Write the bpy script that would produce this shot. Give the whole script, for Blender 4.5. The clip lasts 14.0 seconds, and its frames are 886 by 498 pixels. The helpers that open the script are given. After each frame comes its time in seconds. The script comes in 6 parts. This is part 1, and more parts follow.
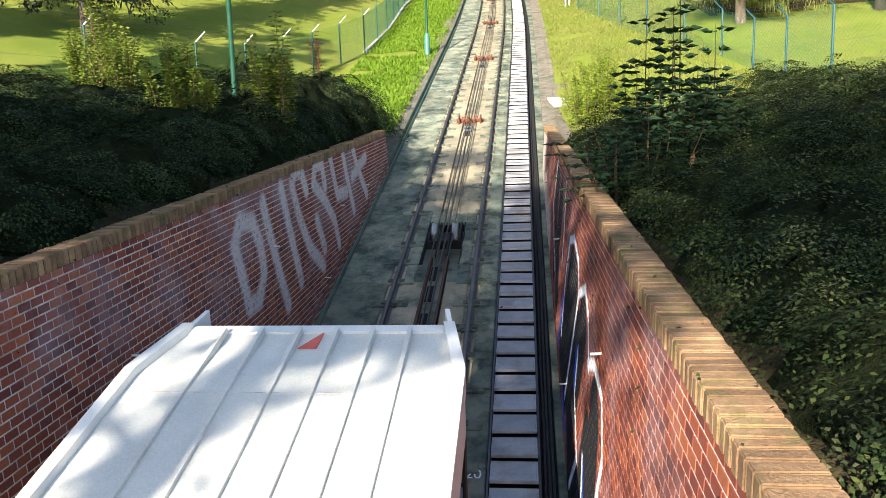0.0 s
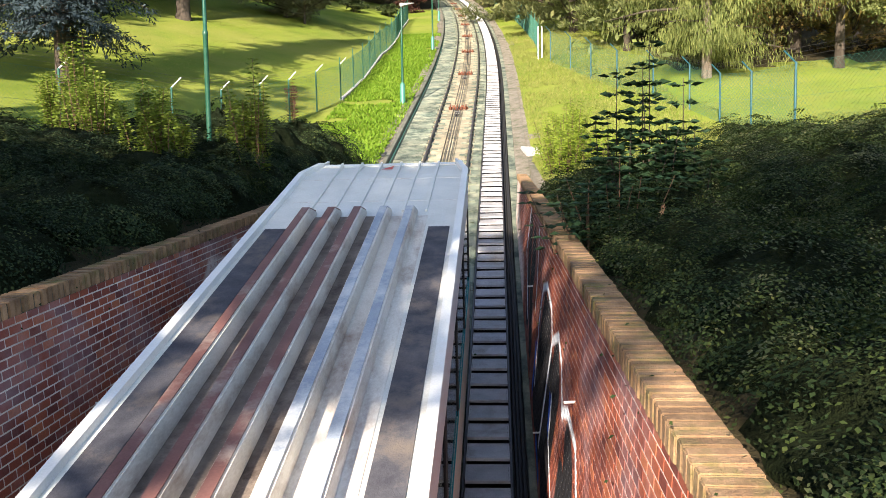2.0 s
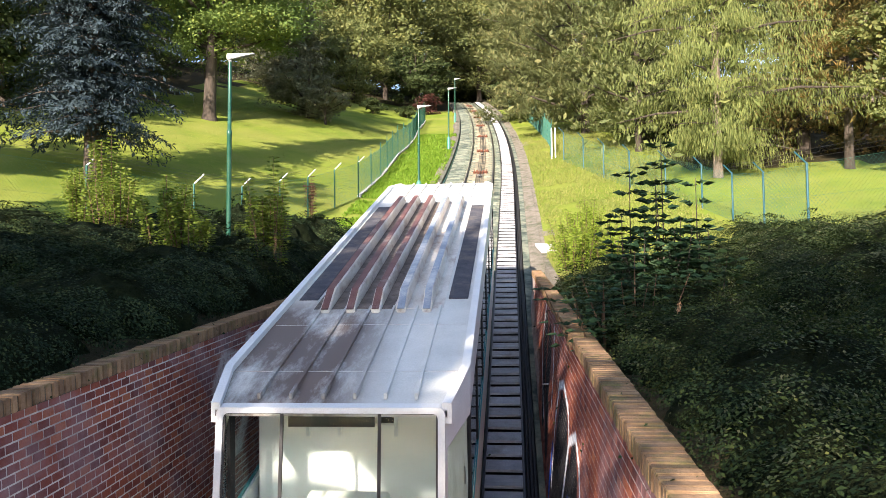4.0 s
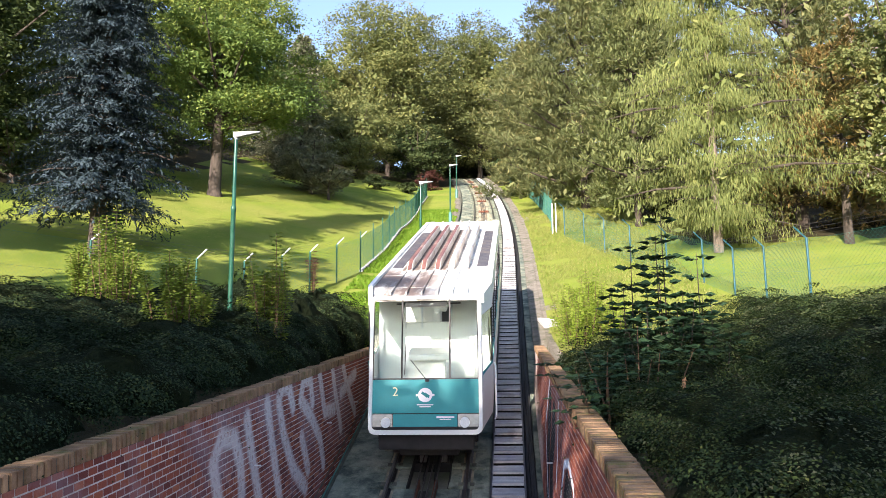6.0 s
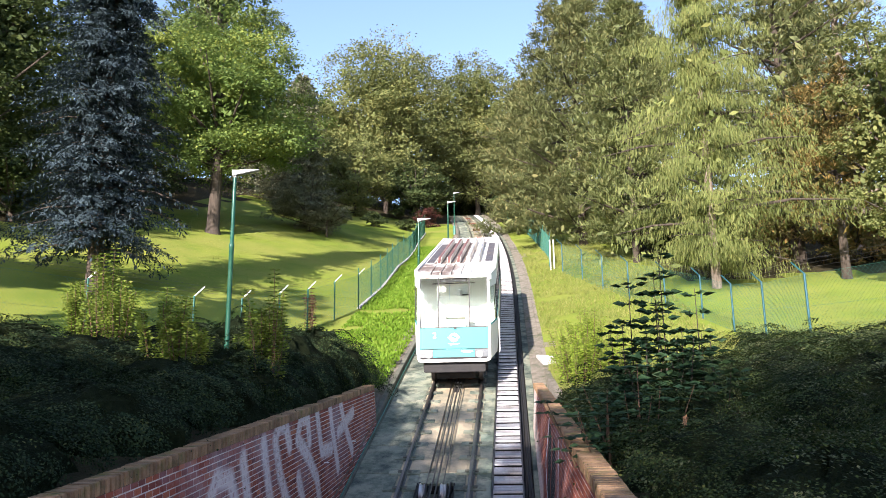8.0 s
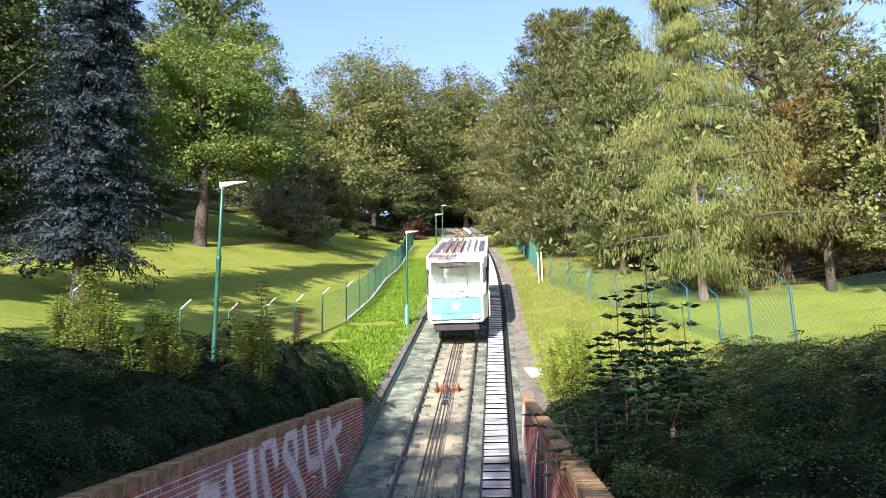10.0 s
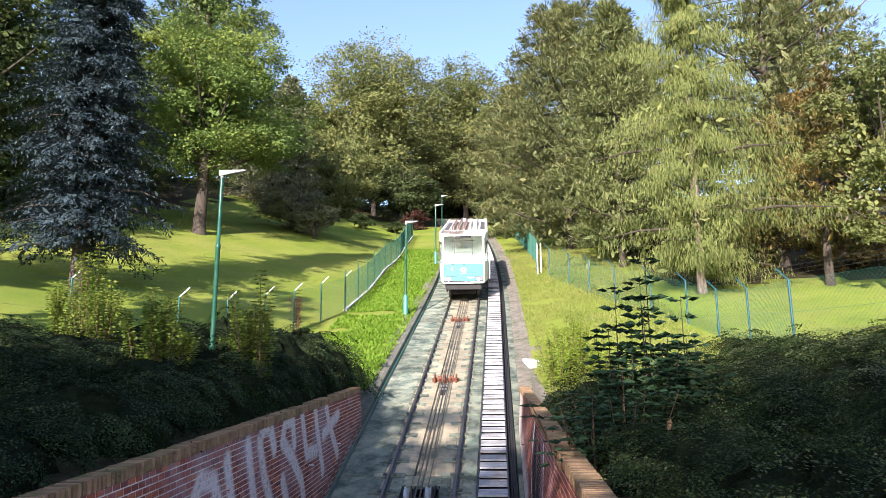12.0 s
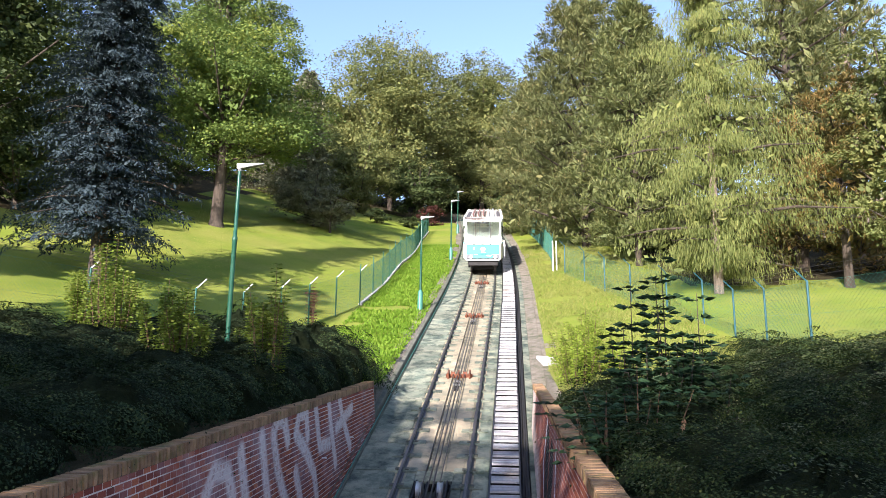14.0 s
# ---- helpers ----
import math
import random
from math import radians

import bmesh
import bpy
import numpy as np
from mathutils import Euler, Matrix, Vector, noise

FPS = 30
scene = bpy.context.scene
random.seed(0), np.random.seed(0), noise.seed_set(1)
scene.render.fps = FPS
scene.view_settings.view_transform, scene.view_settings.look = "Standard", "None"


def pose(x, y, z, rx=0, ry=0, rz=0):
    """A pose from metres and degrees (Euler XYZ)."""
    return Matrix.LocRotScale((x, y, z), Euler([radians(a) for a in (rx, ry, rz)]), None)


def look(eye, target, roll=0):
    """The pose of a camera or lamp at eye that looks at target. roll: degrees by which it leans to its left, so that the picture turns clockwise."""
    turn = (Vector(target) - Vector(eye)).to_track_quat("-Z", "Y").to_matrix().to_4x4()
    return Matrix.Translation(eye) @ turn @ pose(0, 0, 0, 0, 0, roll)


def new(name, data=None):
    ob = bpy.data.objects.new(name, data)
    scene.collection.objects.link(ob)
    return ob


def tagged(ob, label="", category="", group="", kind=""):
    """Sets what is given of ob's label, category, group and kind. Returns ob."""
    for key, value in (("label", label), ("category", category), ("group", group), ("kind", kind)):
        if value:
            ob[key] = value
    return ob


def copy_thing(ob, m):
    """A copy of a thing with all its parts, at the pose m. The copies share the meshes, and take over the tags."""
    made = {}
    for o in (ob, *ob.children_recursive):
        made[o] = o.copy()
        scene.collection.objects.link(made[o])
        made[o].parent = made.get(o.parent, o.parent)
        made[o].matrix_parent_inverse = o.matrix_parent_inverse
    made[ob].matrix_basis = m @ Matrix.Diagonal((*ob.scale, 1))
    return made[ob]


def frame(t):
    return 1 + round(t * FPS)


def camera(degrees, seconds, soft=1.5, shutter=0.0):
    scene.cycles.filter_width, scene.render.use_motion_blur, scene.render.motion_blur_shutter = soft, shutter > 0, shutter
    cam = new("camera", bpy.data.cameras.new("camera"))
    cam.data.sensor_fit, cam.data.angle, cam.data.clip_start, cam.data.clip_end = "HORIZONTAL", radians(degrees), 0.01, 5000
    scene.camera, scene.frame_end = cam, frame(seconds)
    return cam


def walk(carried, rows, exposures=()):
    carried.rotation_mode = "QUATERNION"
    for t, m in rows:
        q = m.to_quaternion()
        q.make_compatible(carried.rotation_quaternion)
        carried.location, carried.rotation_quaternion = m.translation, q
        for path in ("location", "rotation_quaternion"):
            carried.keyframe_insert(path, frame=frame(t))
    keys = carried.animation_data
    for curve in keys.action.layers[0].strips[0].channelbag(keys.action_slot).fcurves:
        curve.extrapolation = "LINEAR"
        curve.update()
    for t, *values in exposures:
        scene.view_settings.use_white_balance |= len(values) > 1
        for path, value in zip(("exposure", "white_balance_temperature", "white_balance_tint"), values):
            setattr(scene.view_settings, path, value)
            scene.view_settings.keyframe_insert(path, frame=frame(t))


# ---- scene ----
# Camera: stands on a footbridge over the cutting and tilts up after the car.
cam = camera(62.5, 14.0, soft=0.65)
EYE = Vector((0.0, 0.0, 6.82))
TURNS = [
    (0.0, 6.60, -8.62, -1.93), (0.5, 5.70, -9.10, -2.98), (1.0, 4.91, -9.03, -2.58), (1.5, 4.61, -8.01, -1.60),
    (2.0, 4.43, -5.02, -1.24), (2.5, 4.83, -2.31, -1.29), (3.0, 5.14, -0.54, -1.12), (5.5, 5.66, 6.90, -0.55),
    (6.0, 5.50, 8.34, -0.75), (6.5, 5.50, 9.54, -0.71), (7.0, 5.42, 10.39, -0.80), (7.5, 5.40, 10.70, -1.15),
    (8.0, 5.30, 11.22, -0.99), (10.5, 3.84, 12.18, -1.02), (11.0, 3.34, 11.93, -0.72), (11.5, 3.94, 11.54, -0.54),
    (12.0, 4.29, 11.43, -0.60), (12.5, 4.24, 11.70, -0.22), (13.0, 5.00, 12.05, -0.11), (13.5, 5.28, 11.76, -0.04),
    (14.0, 5.52, 11.10, 0.49)]


def aim(yaw, pitch, roll):
    a, b = radians(yaw), radians(pitch)
    ahead = Vector((-math.sin(a) * math.cos(b), math.cos(a) * math.cos(b), math.sin(b)))
    return look(EYE, EYE + ahead, roll)


walk(cam, [(t, aim(y, p, r)) for t, y, p, r in TURNS],
     exposures=[(0.0, 1.66, 6800, 12), (2.0, 1.66, 6900, 15), (4.0, 1.72, 6700, 18), (6.2, 1.75, 6400, 20), (8.0, 1.64, 6250, 21), (14.0, 1.62, 6200, 21)])

# Light: a low, slightly warm autumn sun from behind and to the left.
SUN_AZ, SUN_EL = radians(195.0), radians(24.0)
world = bpy.data.worlds.new("world")
scene.world = world
world.use_nodes = True
wn = world.node_tree.nodes
sky = wn.new("ShaderNodeTexSky")
sky.sky_type = "NISHITA"
sky.sun_disc = False
sky.sun_elevation, sky.sun_rotation = SUN_EL, SUN_AZ
sky.air_density, sky.dust_density, sky.ozone_density = 1.0, 0.6, 1.5
world.node_tree.links.new(sky.outputs[0], wn["Background"].inputs[0])
wn["Background"].inputs[1].default_value = 0.12
sun = new("sun", bpy.data.lights.new("sun", "SUN"))
sun.data.energy, sun.data.angle, sun.data.color = 5.0, radians(0.55), (1.0, 0.92, 0.78)
sun_dir = Vector((math.sin(SUN_AZ) * math.cos(SUN_EL), math.cos(SUN_AZ) * math.cos(SUN_EL), math.sin(SUN_EL)))
sun.rotation_euler = sun_dir.to_track_quat("Z", "Y").to_euler()


# ---- materials ----
def shader(name, rough=0.7, metal=0.0, spec=0.4):
    m = bpy.data.materials.new(name)
    m.use_nodes = True
    b = m.node_tree.nodes["Principled BSDF"]
    b.inputs["Roughness"].default_value, b.inputs["Metallic"].default_value = rough, metal
    b.inputs["Specular IOR Level"].default_value = spec
    return m, m.node_tree.nodes, m.node_tree.links, b


def ramp(nodes, links, source, stops):
    r = nodes.new("ShaderNodeValToRGB")
    while len(r.color_ramp.elements) < len(stops):
        r.color_ramp.elements.new(0.5)
    for e, (p, c) in zip(r.color_ramp.elements, stops):
        e.position, e.color = p, (*c, 1) if len(c) == 3 else c
    links.new(source, r.inputs[0])
    return r.outputs[0]


def noise_out(nodes, links, scale, detail=6, rough=0.6, stretch=(1, 1, 1), space="Object"):
    tc, mp, n = nodes.new("ShaderNodeTexCoord"), nodes.new("ShaderNodeMapping"), nodes.new("ShaderNodeTexNoise")
    mp.inputs["Scale"].default_value = stretch
    n.inputs["Scale"].default_value, n.inputs["Detail"].default_value, n.inputs["Roughness"].default_value = scale, detail, rough
    links.new(nodes.new("ShaderNodeNewGeometry").outputs["Position"] if space == "World" else tc.outputs[space], mp.inputs[0])
    links.new(mp.outputs[0], n.inputs["Vector"])
    return n.outputs["Fac"]


def mix(nodes, links, fac, a, b, kind="MIX"):
    m = nodes.new("ShaderNodeMix")
    m.data_type, m.blend_type = "RGBA", kind
    for sock, v in ((m.inputs["Factor"], fac), (m.inputs["A"], a), (m.inputs["B"], b)):
        if isinstance(v, (int, float)):
            sock.default_value = v
        elif isinstance(v, tuple):
            sock.default_value = (*v, 1)
        else:
            links.new(v, sock)
    return m.outputs["Result"]


def bump(nodes, links, b, height, strength=0.3, distance=0.02):
    n = nodes.new("ShaderNodeBump")
    n.inputs["Strength"].default_value, n.inputs["Distance"].default_value = strength, distance
    links.new(height, n.inputs["Height"])
    links.new(n.outputs[0], b.inputs["Normal"])


def surface(name, c1, c2, scale=8, rough=0.7, metal=0.0, grain=60, dirt=None, dirt_scale=1.2, dirt_cut=(0.5, 0.68), bumps=0.3,
            distance=0.01, stretch=(1, 1, 1), vary=0.0, island=False, spec=0.4, space="Object"):
    """Two scales of colour, optional dirt patches, fine relief."""
    m, n, l, b = shader(name, rough, metal, spec)
    big = noise_out(n, l, scale, stretch=stretch, space=space)
    col = ramp(n, l, big, [(0.3, c1), (0.7, c2)])
    fine = noise_out(n, l, grain, detail=4, stretch=stretch, space=space)
    col = mix(n, l, 0.35, col, ramp(n, l, fine, [(0.3, (0.35, 0.35, 0.35)), (0.7, (0.75, 0.75, 0.75))]), "OVERLAY")
    if dirt:
        d = ramp(n, l, noise_out(n, l, dirt_scale, detail=9, rough=0.7, stretch=stretch, space=space), [(dirt_cut[0], (0, 0, 0)), (dirt_cut[1], (1, 1, 1))])
        col = mix(n, l, d, col, dirt)
    if vary:
        info = n.new("ShaderNodeNewGeometry" if island else "ShaderNodeObjectInfo")
        rnd = info.outputs["Random Per Island" if island else "Random"]
        hs = n.new("ShaderNodeHueSaturation")
        mr = n.new("ShaderNodeMapRange")
        mr.inputs["To Min"].default_value, mr.inputs["To Max"].default_value = 1 - vary, 1 + vary
        l.new(rnd, mr.inputs["Value"])
        l.new(mr.outputs[0], hs.inputs["Value"])
        l.new(col, hs.inputs["Color"])
        col = hs.outputs[0]
    l.new(col, b.inputs["Base Color"])
    if bumps:
        bump(n, l, b, fine, bumps, distance)
    return m


def leaf_material(name, stops, rough=0.5, through_light=0.3, patch=0.35, patch_scale=0.5):
    """Leaves: each its own shade, drifting over the crown in patches, lit through from behind."""
    m, n, l, b = shader(name, max(rough, 0.55), 0.0, 0.12)
    geo = n.new("ShaderNodeNewGeometry")
    drift = noise_out(n, l, patch_scale, detail=3, space="Object")
    add = n.new("ShaderNodeMath")
    add.operation = "MULTIPLY_ADD"
    l.new(drift, add.inputs[0])
    add.inputs[1].default_value = patch * 2
    sub = n.new("ShaderNodeMath")
    sub.operation = "MULTIPLY_ADD"
    l.new(geo.outputs["Random Per Island"], sub.inputs[0])
    sub.inputs[1].default_value, sub.inputs[2].default_value = 1 - patch, -patch * 0.5
    l.new(sub.outputs[0], add.inputs[2])
    col = ramp(n, l, add.outputs[0], stops)
    l.new(col, b.inputs["Base Color"])
    tr, mx = n.new("ShaderNodeBsdfTranslucent"), n.new("ShaderNodeMixShader")
    l.new(col, tr.inputs[0])
    mx.inputs[0].default_value = through_light
    l.new(b.outputs[0], mx.inputs[1])
    l.new(tr.outputs[0], mx.inputs[2])
    l.new(mx.outputs[0], n["Material Output"].inputs[0])
    return m


def paint_mask(n, l, segments, width, soft=0.35):
    """A 0-1 mask of strokes drawn as (y, h, y, h) in the plane of a wall; h is the height over the sloping track."""
    tc, sx = n.new("ShaderNodeNewGeometry"), n.new("ShaderNodeSeparateXYZ")
    l.new(tc.outputs["Position"], sx.inputs[0])
    hgt = n.new("ShaderNodeMath")
    hgt.operation = "MULTIPLY_ADD"
    l.new(sx.outputs["Y"], hgt.inputs[0])
    hgt.inputs[1].default_value = -0.3107
    l.new(sx.outputs["Z"], hgt.inputs[2])
    cb = n.new("ShaderNodeCombineXYZ")
    l.new(sx.outputs["Y"], cb.inputs[0])
    l.new(hgt.outputs[0], cb.inputs[1])
    least = None
    for ay, ah, by, bh in segments:
        d2 = (by - ay) ** 2 + (bh - ah) ** 2
        s = n.new("ShaderNodeVectorMath")
        s.operation = "SUBTRACT"
        l.new(cb.outputs[0], s.inputs[0])
        s.inputs[1].default_value = (ay, ah, 0)
        dt = n.new("ShaderNodeVectorMath")
        dt.operation = "DOT_PRODUCT"
        l.new(s.outputs[0], dt.inputs[0])
        dt.inputs[1].default_value = ((by - ay) / d2, (bh - ah) / d2, 0)
        cl = n.new("ShaderNodeClamp")
        l.new(dt.outputs["Value"], cl.inputs[0])
        sc = n.new("ShaderNodeVectorMath")
        sc.operation = "SCALE"
        sc.inputs[0].default_value = (by - ay, bh - ah, 0)
        l.new(cl.outputs[0], sc.inputs["Scale"])
        ds = n.new("ShaderNodeVectorMath")
        ds.operation = "DISTANCE"
        l.new(s.outputs[0], ds.inputs[0])
        l.new(sc.outputs[0], ds.inputs[1])
        if least is None:
            least = ds.outputs["Value"]
        else:
            mn = n.new("ShaderNodeMath")
            mn.operation = "MINIMUM"
            l.new(least, mn.inputs[0])
            l.new(ds.outputs["Value"], mn.inputs[1])
            least = mn.outputs[0]
    mr = n.new("ShaderNodeMapRange")
    mr.inputs["From Min"].default_value, mr.inputs["From Max"].default_value = width * (1 + soft), width * (1 - soft)
    l.new(least, mr.inputs["Value"])
    return mr.outputs[0]


def strokes(*lines):
    return [(*a, *b) for line in lines for a, b in zip(line, line[1:])]


WHITE_TAG = strokes(
    [(9.3, 2.6), (9.58, 2.8), (10.02, 2.62), (10.18, 2.2), (10.19, 1.8), (9.9, 1.55), (9.5, 1.65), (9.42, 2.1), (9.3, 2.6)],
    [(10.49, 2.7), (10.61, 2.13), (10.83, 1.32), (10.97, 0.88)], [(11.33, 2.6), (11.46, 1.93), (11.7, 0.9)],
    [(12.56, 2.08), (12.42, 2.46), (12.13, 2.61), (11.85, 2.47), (12.01, 1.84), (12.39, 1.13), (13.0, 0.52)],
    [(12.95, 1.4), (13.2, 0.75)],
    [(13.7, 1.73), (13.66, 2.17), (13.25, 2.32), (13.0, 2.04), (13.6, 1.49), (14.05, 0.92), (14.17, 0.41)],
    [(14.28, 2.1), (14.36, 1.7), (14.47, 1.26), (15.17, 1.05)], [(15.23, 1.9), (15.33, 1.35), (15.6, 0.5)],
    [(16.12, 1.65), (16.31, 1.2), (16.9, 0.35)], [(17.2, 1.1), (15.8, 1.15)])
BLACK_FILL = strokes(
    [(12.0, 2.0), (12.3, 1.2), (12.0, 0.6)], [(13.0, 1.9), (13.1, 1.0), (13.0, 0.6)],
    [(9.4, 2.1), (9.9, 1.3), (10.3, 0.5)], [(9.0, 2.2), (9.3, 1.2), (9.6, 0.5)], [(7.85, 2.3), (8.3, 1.4), (8.7, 0.5)],
    [(8.6, 1.9), (9.0, 0.8), (10.5, 0.5)], [(6.5, 2.2), (6.5, 1.2), (6.7, 0.4)], [(6.9, 1.6), (7.3, 0.6), (8.4, 0.3)])
WHITE_LINE = strokes(
    [(10.6, 0.6), (10.36, 1.67), (9.96, 2.3), (9.38, 2.58), (8.7, 2.6), (8.45, 2.35), (8.9, 1.5), (9.5, 0.4)],
    [(8.45, 2.35), (7.81, 2.74), (7.42, 2.66), (7.12, 2.3)],
    [(7.2, 2.3), (6.72, 2.58), (6.1, 2.68), (5.85, 2.3), (6.1, 1.7), (6.3, 0.6)], [(8.19, 1.83), (8.3, 1.25), (7.7, 0.9), (8.3, 0.1)],
    [(11.2, 2.6), (11.1, 1.9), (11.2, 1.4)], [(13.3, 2.2), (14.0, 1.2), (12.8, 0.5)], [(7.2, 1.3), (7.0, 0.5)])
# Paler patches low on the east wall and at its far end.
PALE_PATCHES = strokes([(18.3, 1.3), (18.9, 0.3)], [(19.1, 1.0), (19.2, 0.2)], [(17.6, 0.2), (18.4, 0.1)], [(14.9, 0.15), (17.0, 0.1)])
BLUE_SPOT = strokes([(10.7, 1.1), (11.0, 0.25)], [(8.35, 1.7), (8.4, 1.3)], [(7.15, 1.25), (7.0, 0.9)], [(9.9, 0.2), (9.3, 0.1)])


def brick_material(name, tag=None):
    """Red brick, each its own shade, with soot and lime; graffiti paint where the wall has it."""
    m, n, l, b = shader(name, 0.82, 0.0, 0.25)
    geo, info, add = n.new("ShaderNodeNewGeometry"), n.new("ShaderNodeObjectInfo"), n.new("ShaderNodeMath")
    l.new(geo.outputs["Random Per Island"], add.inputs[0])
    l.new(info.outputs["Random"], add.inputs[1])
    fr = n.new("ShaderNodeMath")
    fr.operation = "FRACT"
    l.new(add.outputs[0], fr.inputs[0])
    col = ramp(n, l, fr.outputs[0], [(0.0, (0.12, 0.034, 0.028)), (0.3, (0.19, 0.05, 0.034)), (0.8, (0.26, 0.072, 0.04)), (1.0, (0.33, 0.11, 0.055))])
    fine = noise_out(n, l, 55)
    col = mix(n, l, 0.4, col, ramp(n, l, fine, [(0.3, (0.3, 0.3, 0.3)), (0.7, (0.75, 0.75, 0.75))]), "OVERLAY")
    lime = ramp(n, l, noise_out(n, l, 0.9, detail=8, rough=0.65), [(0.48, (0, 0, 0)), (0.7, (0.5, 0.5, 0.5))])
    col = mix(n, l, lime, col, (0.34, 0.27, 0.30))
    worn = ramp(n, l, noise_out(n, l, 14, detail=6, rough=0.7), [(0.28, (0, 0, 0)), (0.5, (1, 1, 1))])
    if tag == "white":
        mk = mix(n, l, 1.0, paint_mask(n, l, WHITE_TAG, 0.125), worn, "MULTIPLY")
        fade = mix(n, l, 1.0, mk, (0.78, 0.78, 0.78), "MULTIPLY")
        col = mix(n, l, fade, col, (0.62, 0.58, 0.56))
    if tag == "black":
        col = mix(n, l, mix(n, l, 1.0, paint_mask(n, l, PALE_PATCHES, 0.45, 0.6), worn, "MULTIPLY"), col, (0.52, 0.44, 0.40))
        col = mix(n, l, paint_mask(n, l, BLACK_FILL, 0.36, 0.1), col, (0.012, 0.012, 0.016))
        col = mix(n, l, paint_mask(n, l, BLUE_SPOT, 0.09), col, (0.02, 0.10, 0.5))
        col = mix(n, l, paint_mask(n, l, WHITE_LINE, 0.05), col, (0.7, 0.74, 0.8))
    l.new(col, b.inputs["Base Color"])
    bump(n, l, b, fine, 0.5, 0.006)
    return m


M_BRICK_L, M_BRICK_R = brick_material("brick_left", "white"), brick_material("brick_right", "black")
M_MORTAR = surface("mortar", (0.46, 0.42, 0.39), (0.62, 0.57, 0.52), 6, 0.9, dirt=(0.26, 0.22, 0.2))
M_COPING = surface("coping_brick", (0.15, 0.085, 0.045), (0.30, 0.19, 0.105), 5, 0.88, dirt=(0.105, 0.10, 0.032), dirt_scale=3.5, dirt_cut=(0.5, 0.68), vary=0.3, bumps=0.9, distance=0.012, space="World")
M_COPING_JOINT = surface("coping_joint", (0.05, 0.045, 0.035), (0.11, 0.095, 0.07), 20, 0.95, dirt=(0.03, 0.035, 0.015), dirt_scale=6, bumps=0.6)
M_CONCRETE = surface("track_concrete", (0.18, 0.175, 0.125), (0.40, 0.325, 0.22), 1.3, 0.9, dirt=(0.07, 0.09, 0.07), dirt_scale=1.4, dirt_cut=(0.49, 0.68), vary=0.2, bumps=0.8, distance=0.02, space="World")
M_CONCRETE_GREEN = surface("mossy_concrete", (0.11, 0.15, 0.118), (0.28, 0.28, 0.205), 1.5, 0.88, dirt=(0.04, 0.06, 0.048), dirt_scale=1.6, dirt_cut=(0.44, 0.62), vary=0.22, bumps=0.8, distance=0.02, space="World")
M_CURB = surface("dark_concrete", (0.06, 0.065, 0.05), (0.14, 0.14, 0.11), 2, 0.9, dirt=(0.05, 0.07, 0.03), bumps=0.5)
M_STEEL = surface("rail_steel", (0.06, 0.055, 0.06), (0.12, 0.11, 0.11), 3, 0.4, 0.7, bumps=0.1)
M_RAIL_TOP = surface("rail_polished", (0.10, 0.085, 0.075), (0.17, 0.145, 0.125), 3, 0.42, 0.8, bumps=0.05)
M_RUST = surface("rusty_iron", (0.10, 0.035, 0.022), (0.20, 0.075, 0.04), 9, 0.75, 0.3, bumps=0.4)
M_ROPE = surface("wire_rope", (0.05, 0.045, 0.04), (0.11, 0.10, 0.09), 30, 0.5, 0.5, bumps=0.3)
M_GRATE = surface("galvanised_grating", (0.36, 0.37, 0.39), (0.5, 0.5, 0.52), 4, 0.5, 0.25, dirt=(0.25, 0.22, 0.2), vary=0.12, bumps=0.1, space="World")
# Near-black that paints the shade inside pits, slots and gaps.
M_OPENING_SHADE = surface("opening_shade", (0.008, 0.008, 0.008), (0.02, 0.02, 0.018), 5, 0.9, bumps=0)
M_WHEEL = surface("worn_sheave", (0.42, 0.42, 0.40), (0.6, 0.6, 0.58), 6, 0.35, 0.8, bumps=0.1)
M_POLE = surface("green_enamel", (0.005, 0.05, 0.03), (0.010, 0.07, 0.043), 4, 0.35, 0.0, dirt=(0.03, 0.09, 0.06), bumps=0.05)
M_POLE_BASE = surface("pale_green_enamel", (0.03, 0.14, 0.105), (0.05, 0.18, 0.14), 4, 0.45, bumps=0.05)
M_LAMP = surface("lamp_grey", (0.13, 0.14, 0.14), (0.19, 0.20, 0.20), 4, 0.4, 0.3, bumps=0.05)
M_FENCE = surface("fence_green", (0.01, 0.075, 0.055), (0.02, 0.11, 0.085), 5, 0.5, bumps=0.05)
M_FENCE_BLUE = surface("fence_blue_grey", (0.008, 0.055, 0.07), (0.016, 0.085, 0.11), 5, 0.45, bumps=0.05)
M_WIRE = surface("fence_wire", (0.02, 0.085, 0.06), (0.035, 0.12, 0.085), 5, 0.5, bumps=0)
M_ZINC = surface("zinc_arm", (0.42, 0.46, 0.47), (0.6, 0.64, 0.65), 6, 0.5, 0.3, bumps=0.05)
M_WHITE_POST = surface("white_post", (0.6, 0.6, 0.58), (0.75, 0.75, 0.73), 5, 0.6, bumps=0.1)
M_SLAB = surface("grey_slab", (0.35, 0.34, 0.33), (0.48, 0.46, 0.45), 5, 0.85, bumps=0.3)
M_GRASS = surface("grass", (0.095, 0.145, 0.018), (0.165, 0.205, 0.028), 0.35, 0.9, grain=14, dirt=(0.20, 0.205, 0.05), dirt_scale=0.16, dirt_cut=(0.42, 0.7), bumps=0.6, distance=0.04, spec=0.1)
M_SOIL = surface("leaf_litter", (0.022, 0.02, 0.011), (0.055, 0.045, 0.022), 3, 0.95, grain=30, bumps=0.8, distance=0.04, spec=0.1)
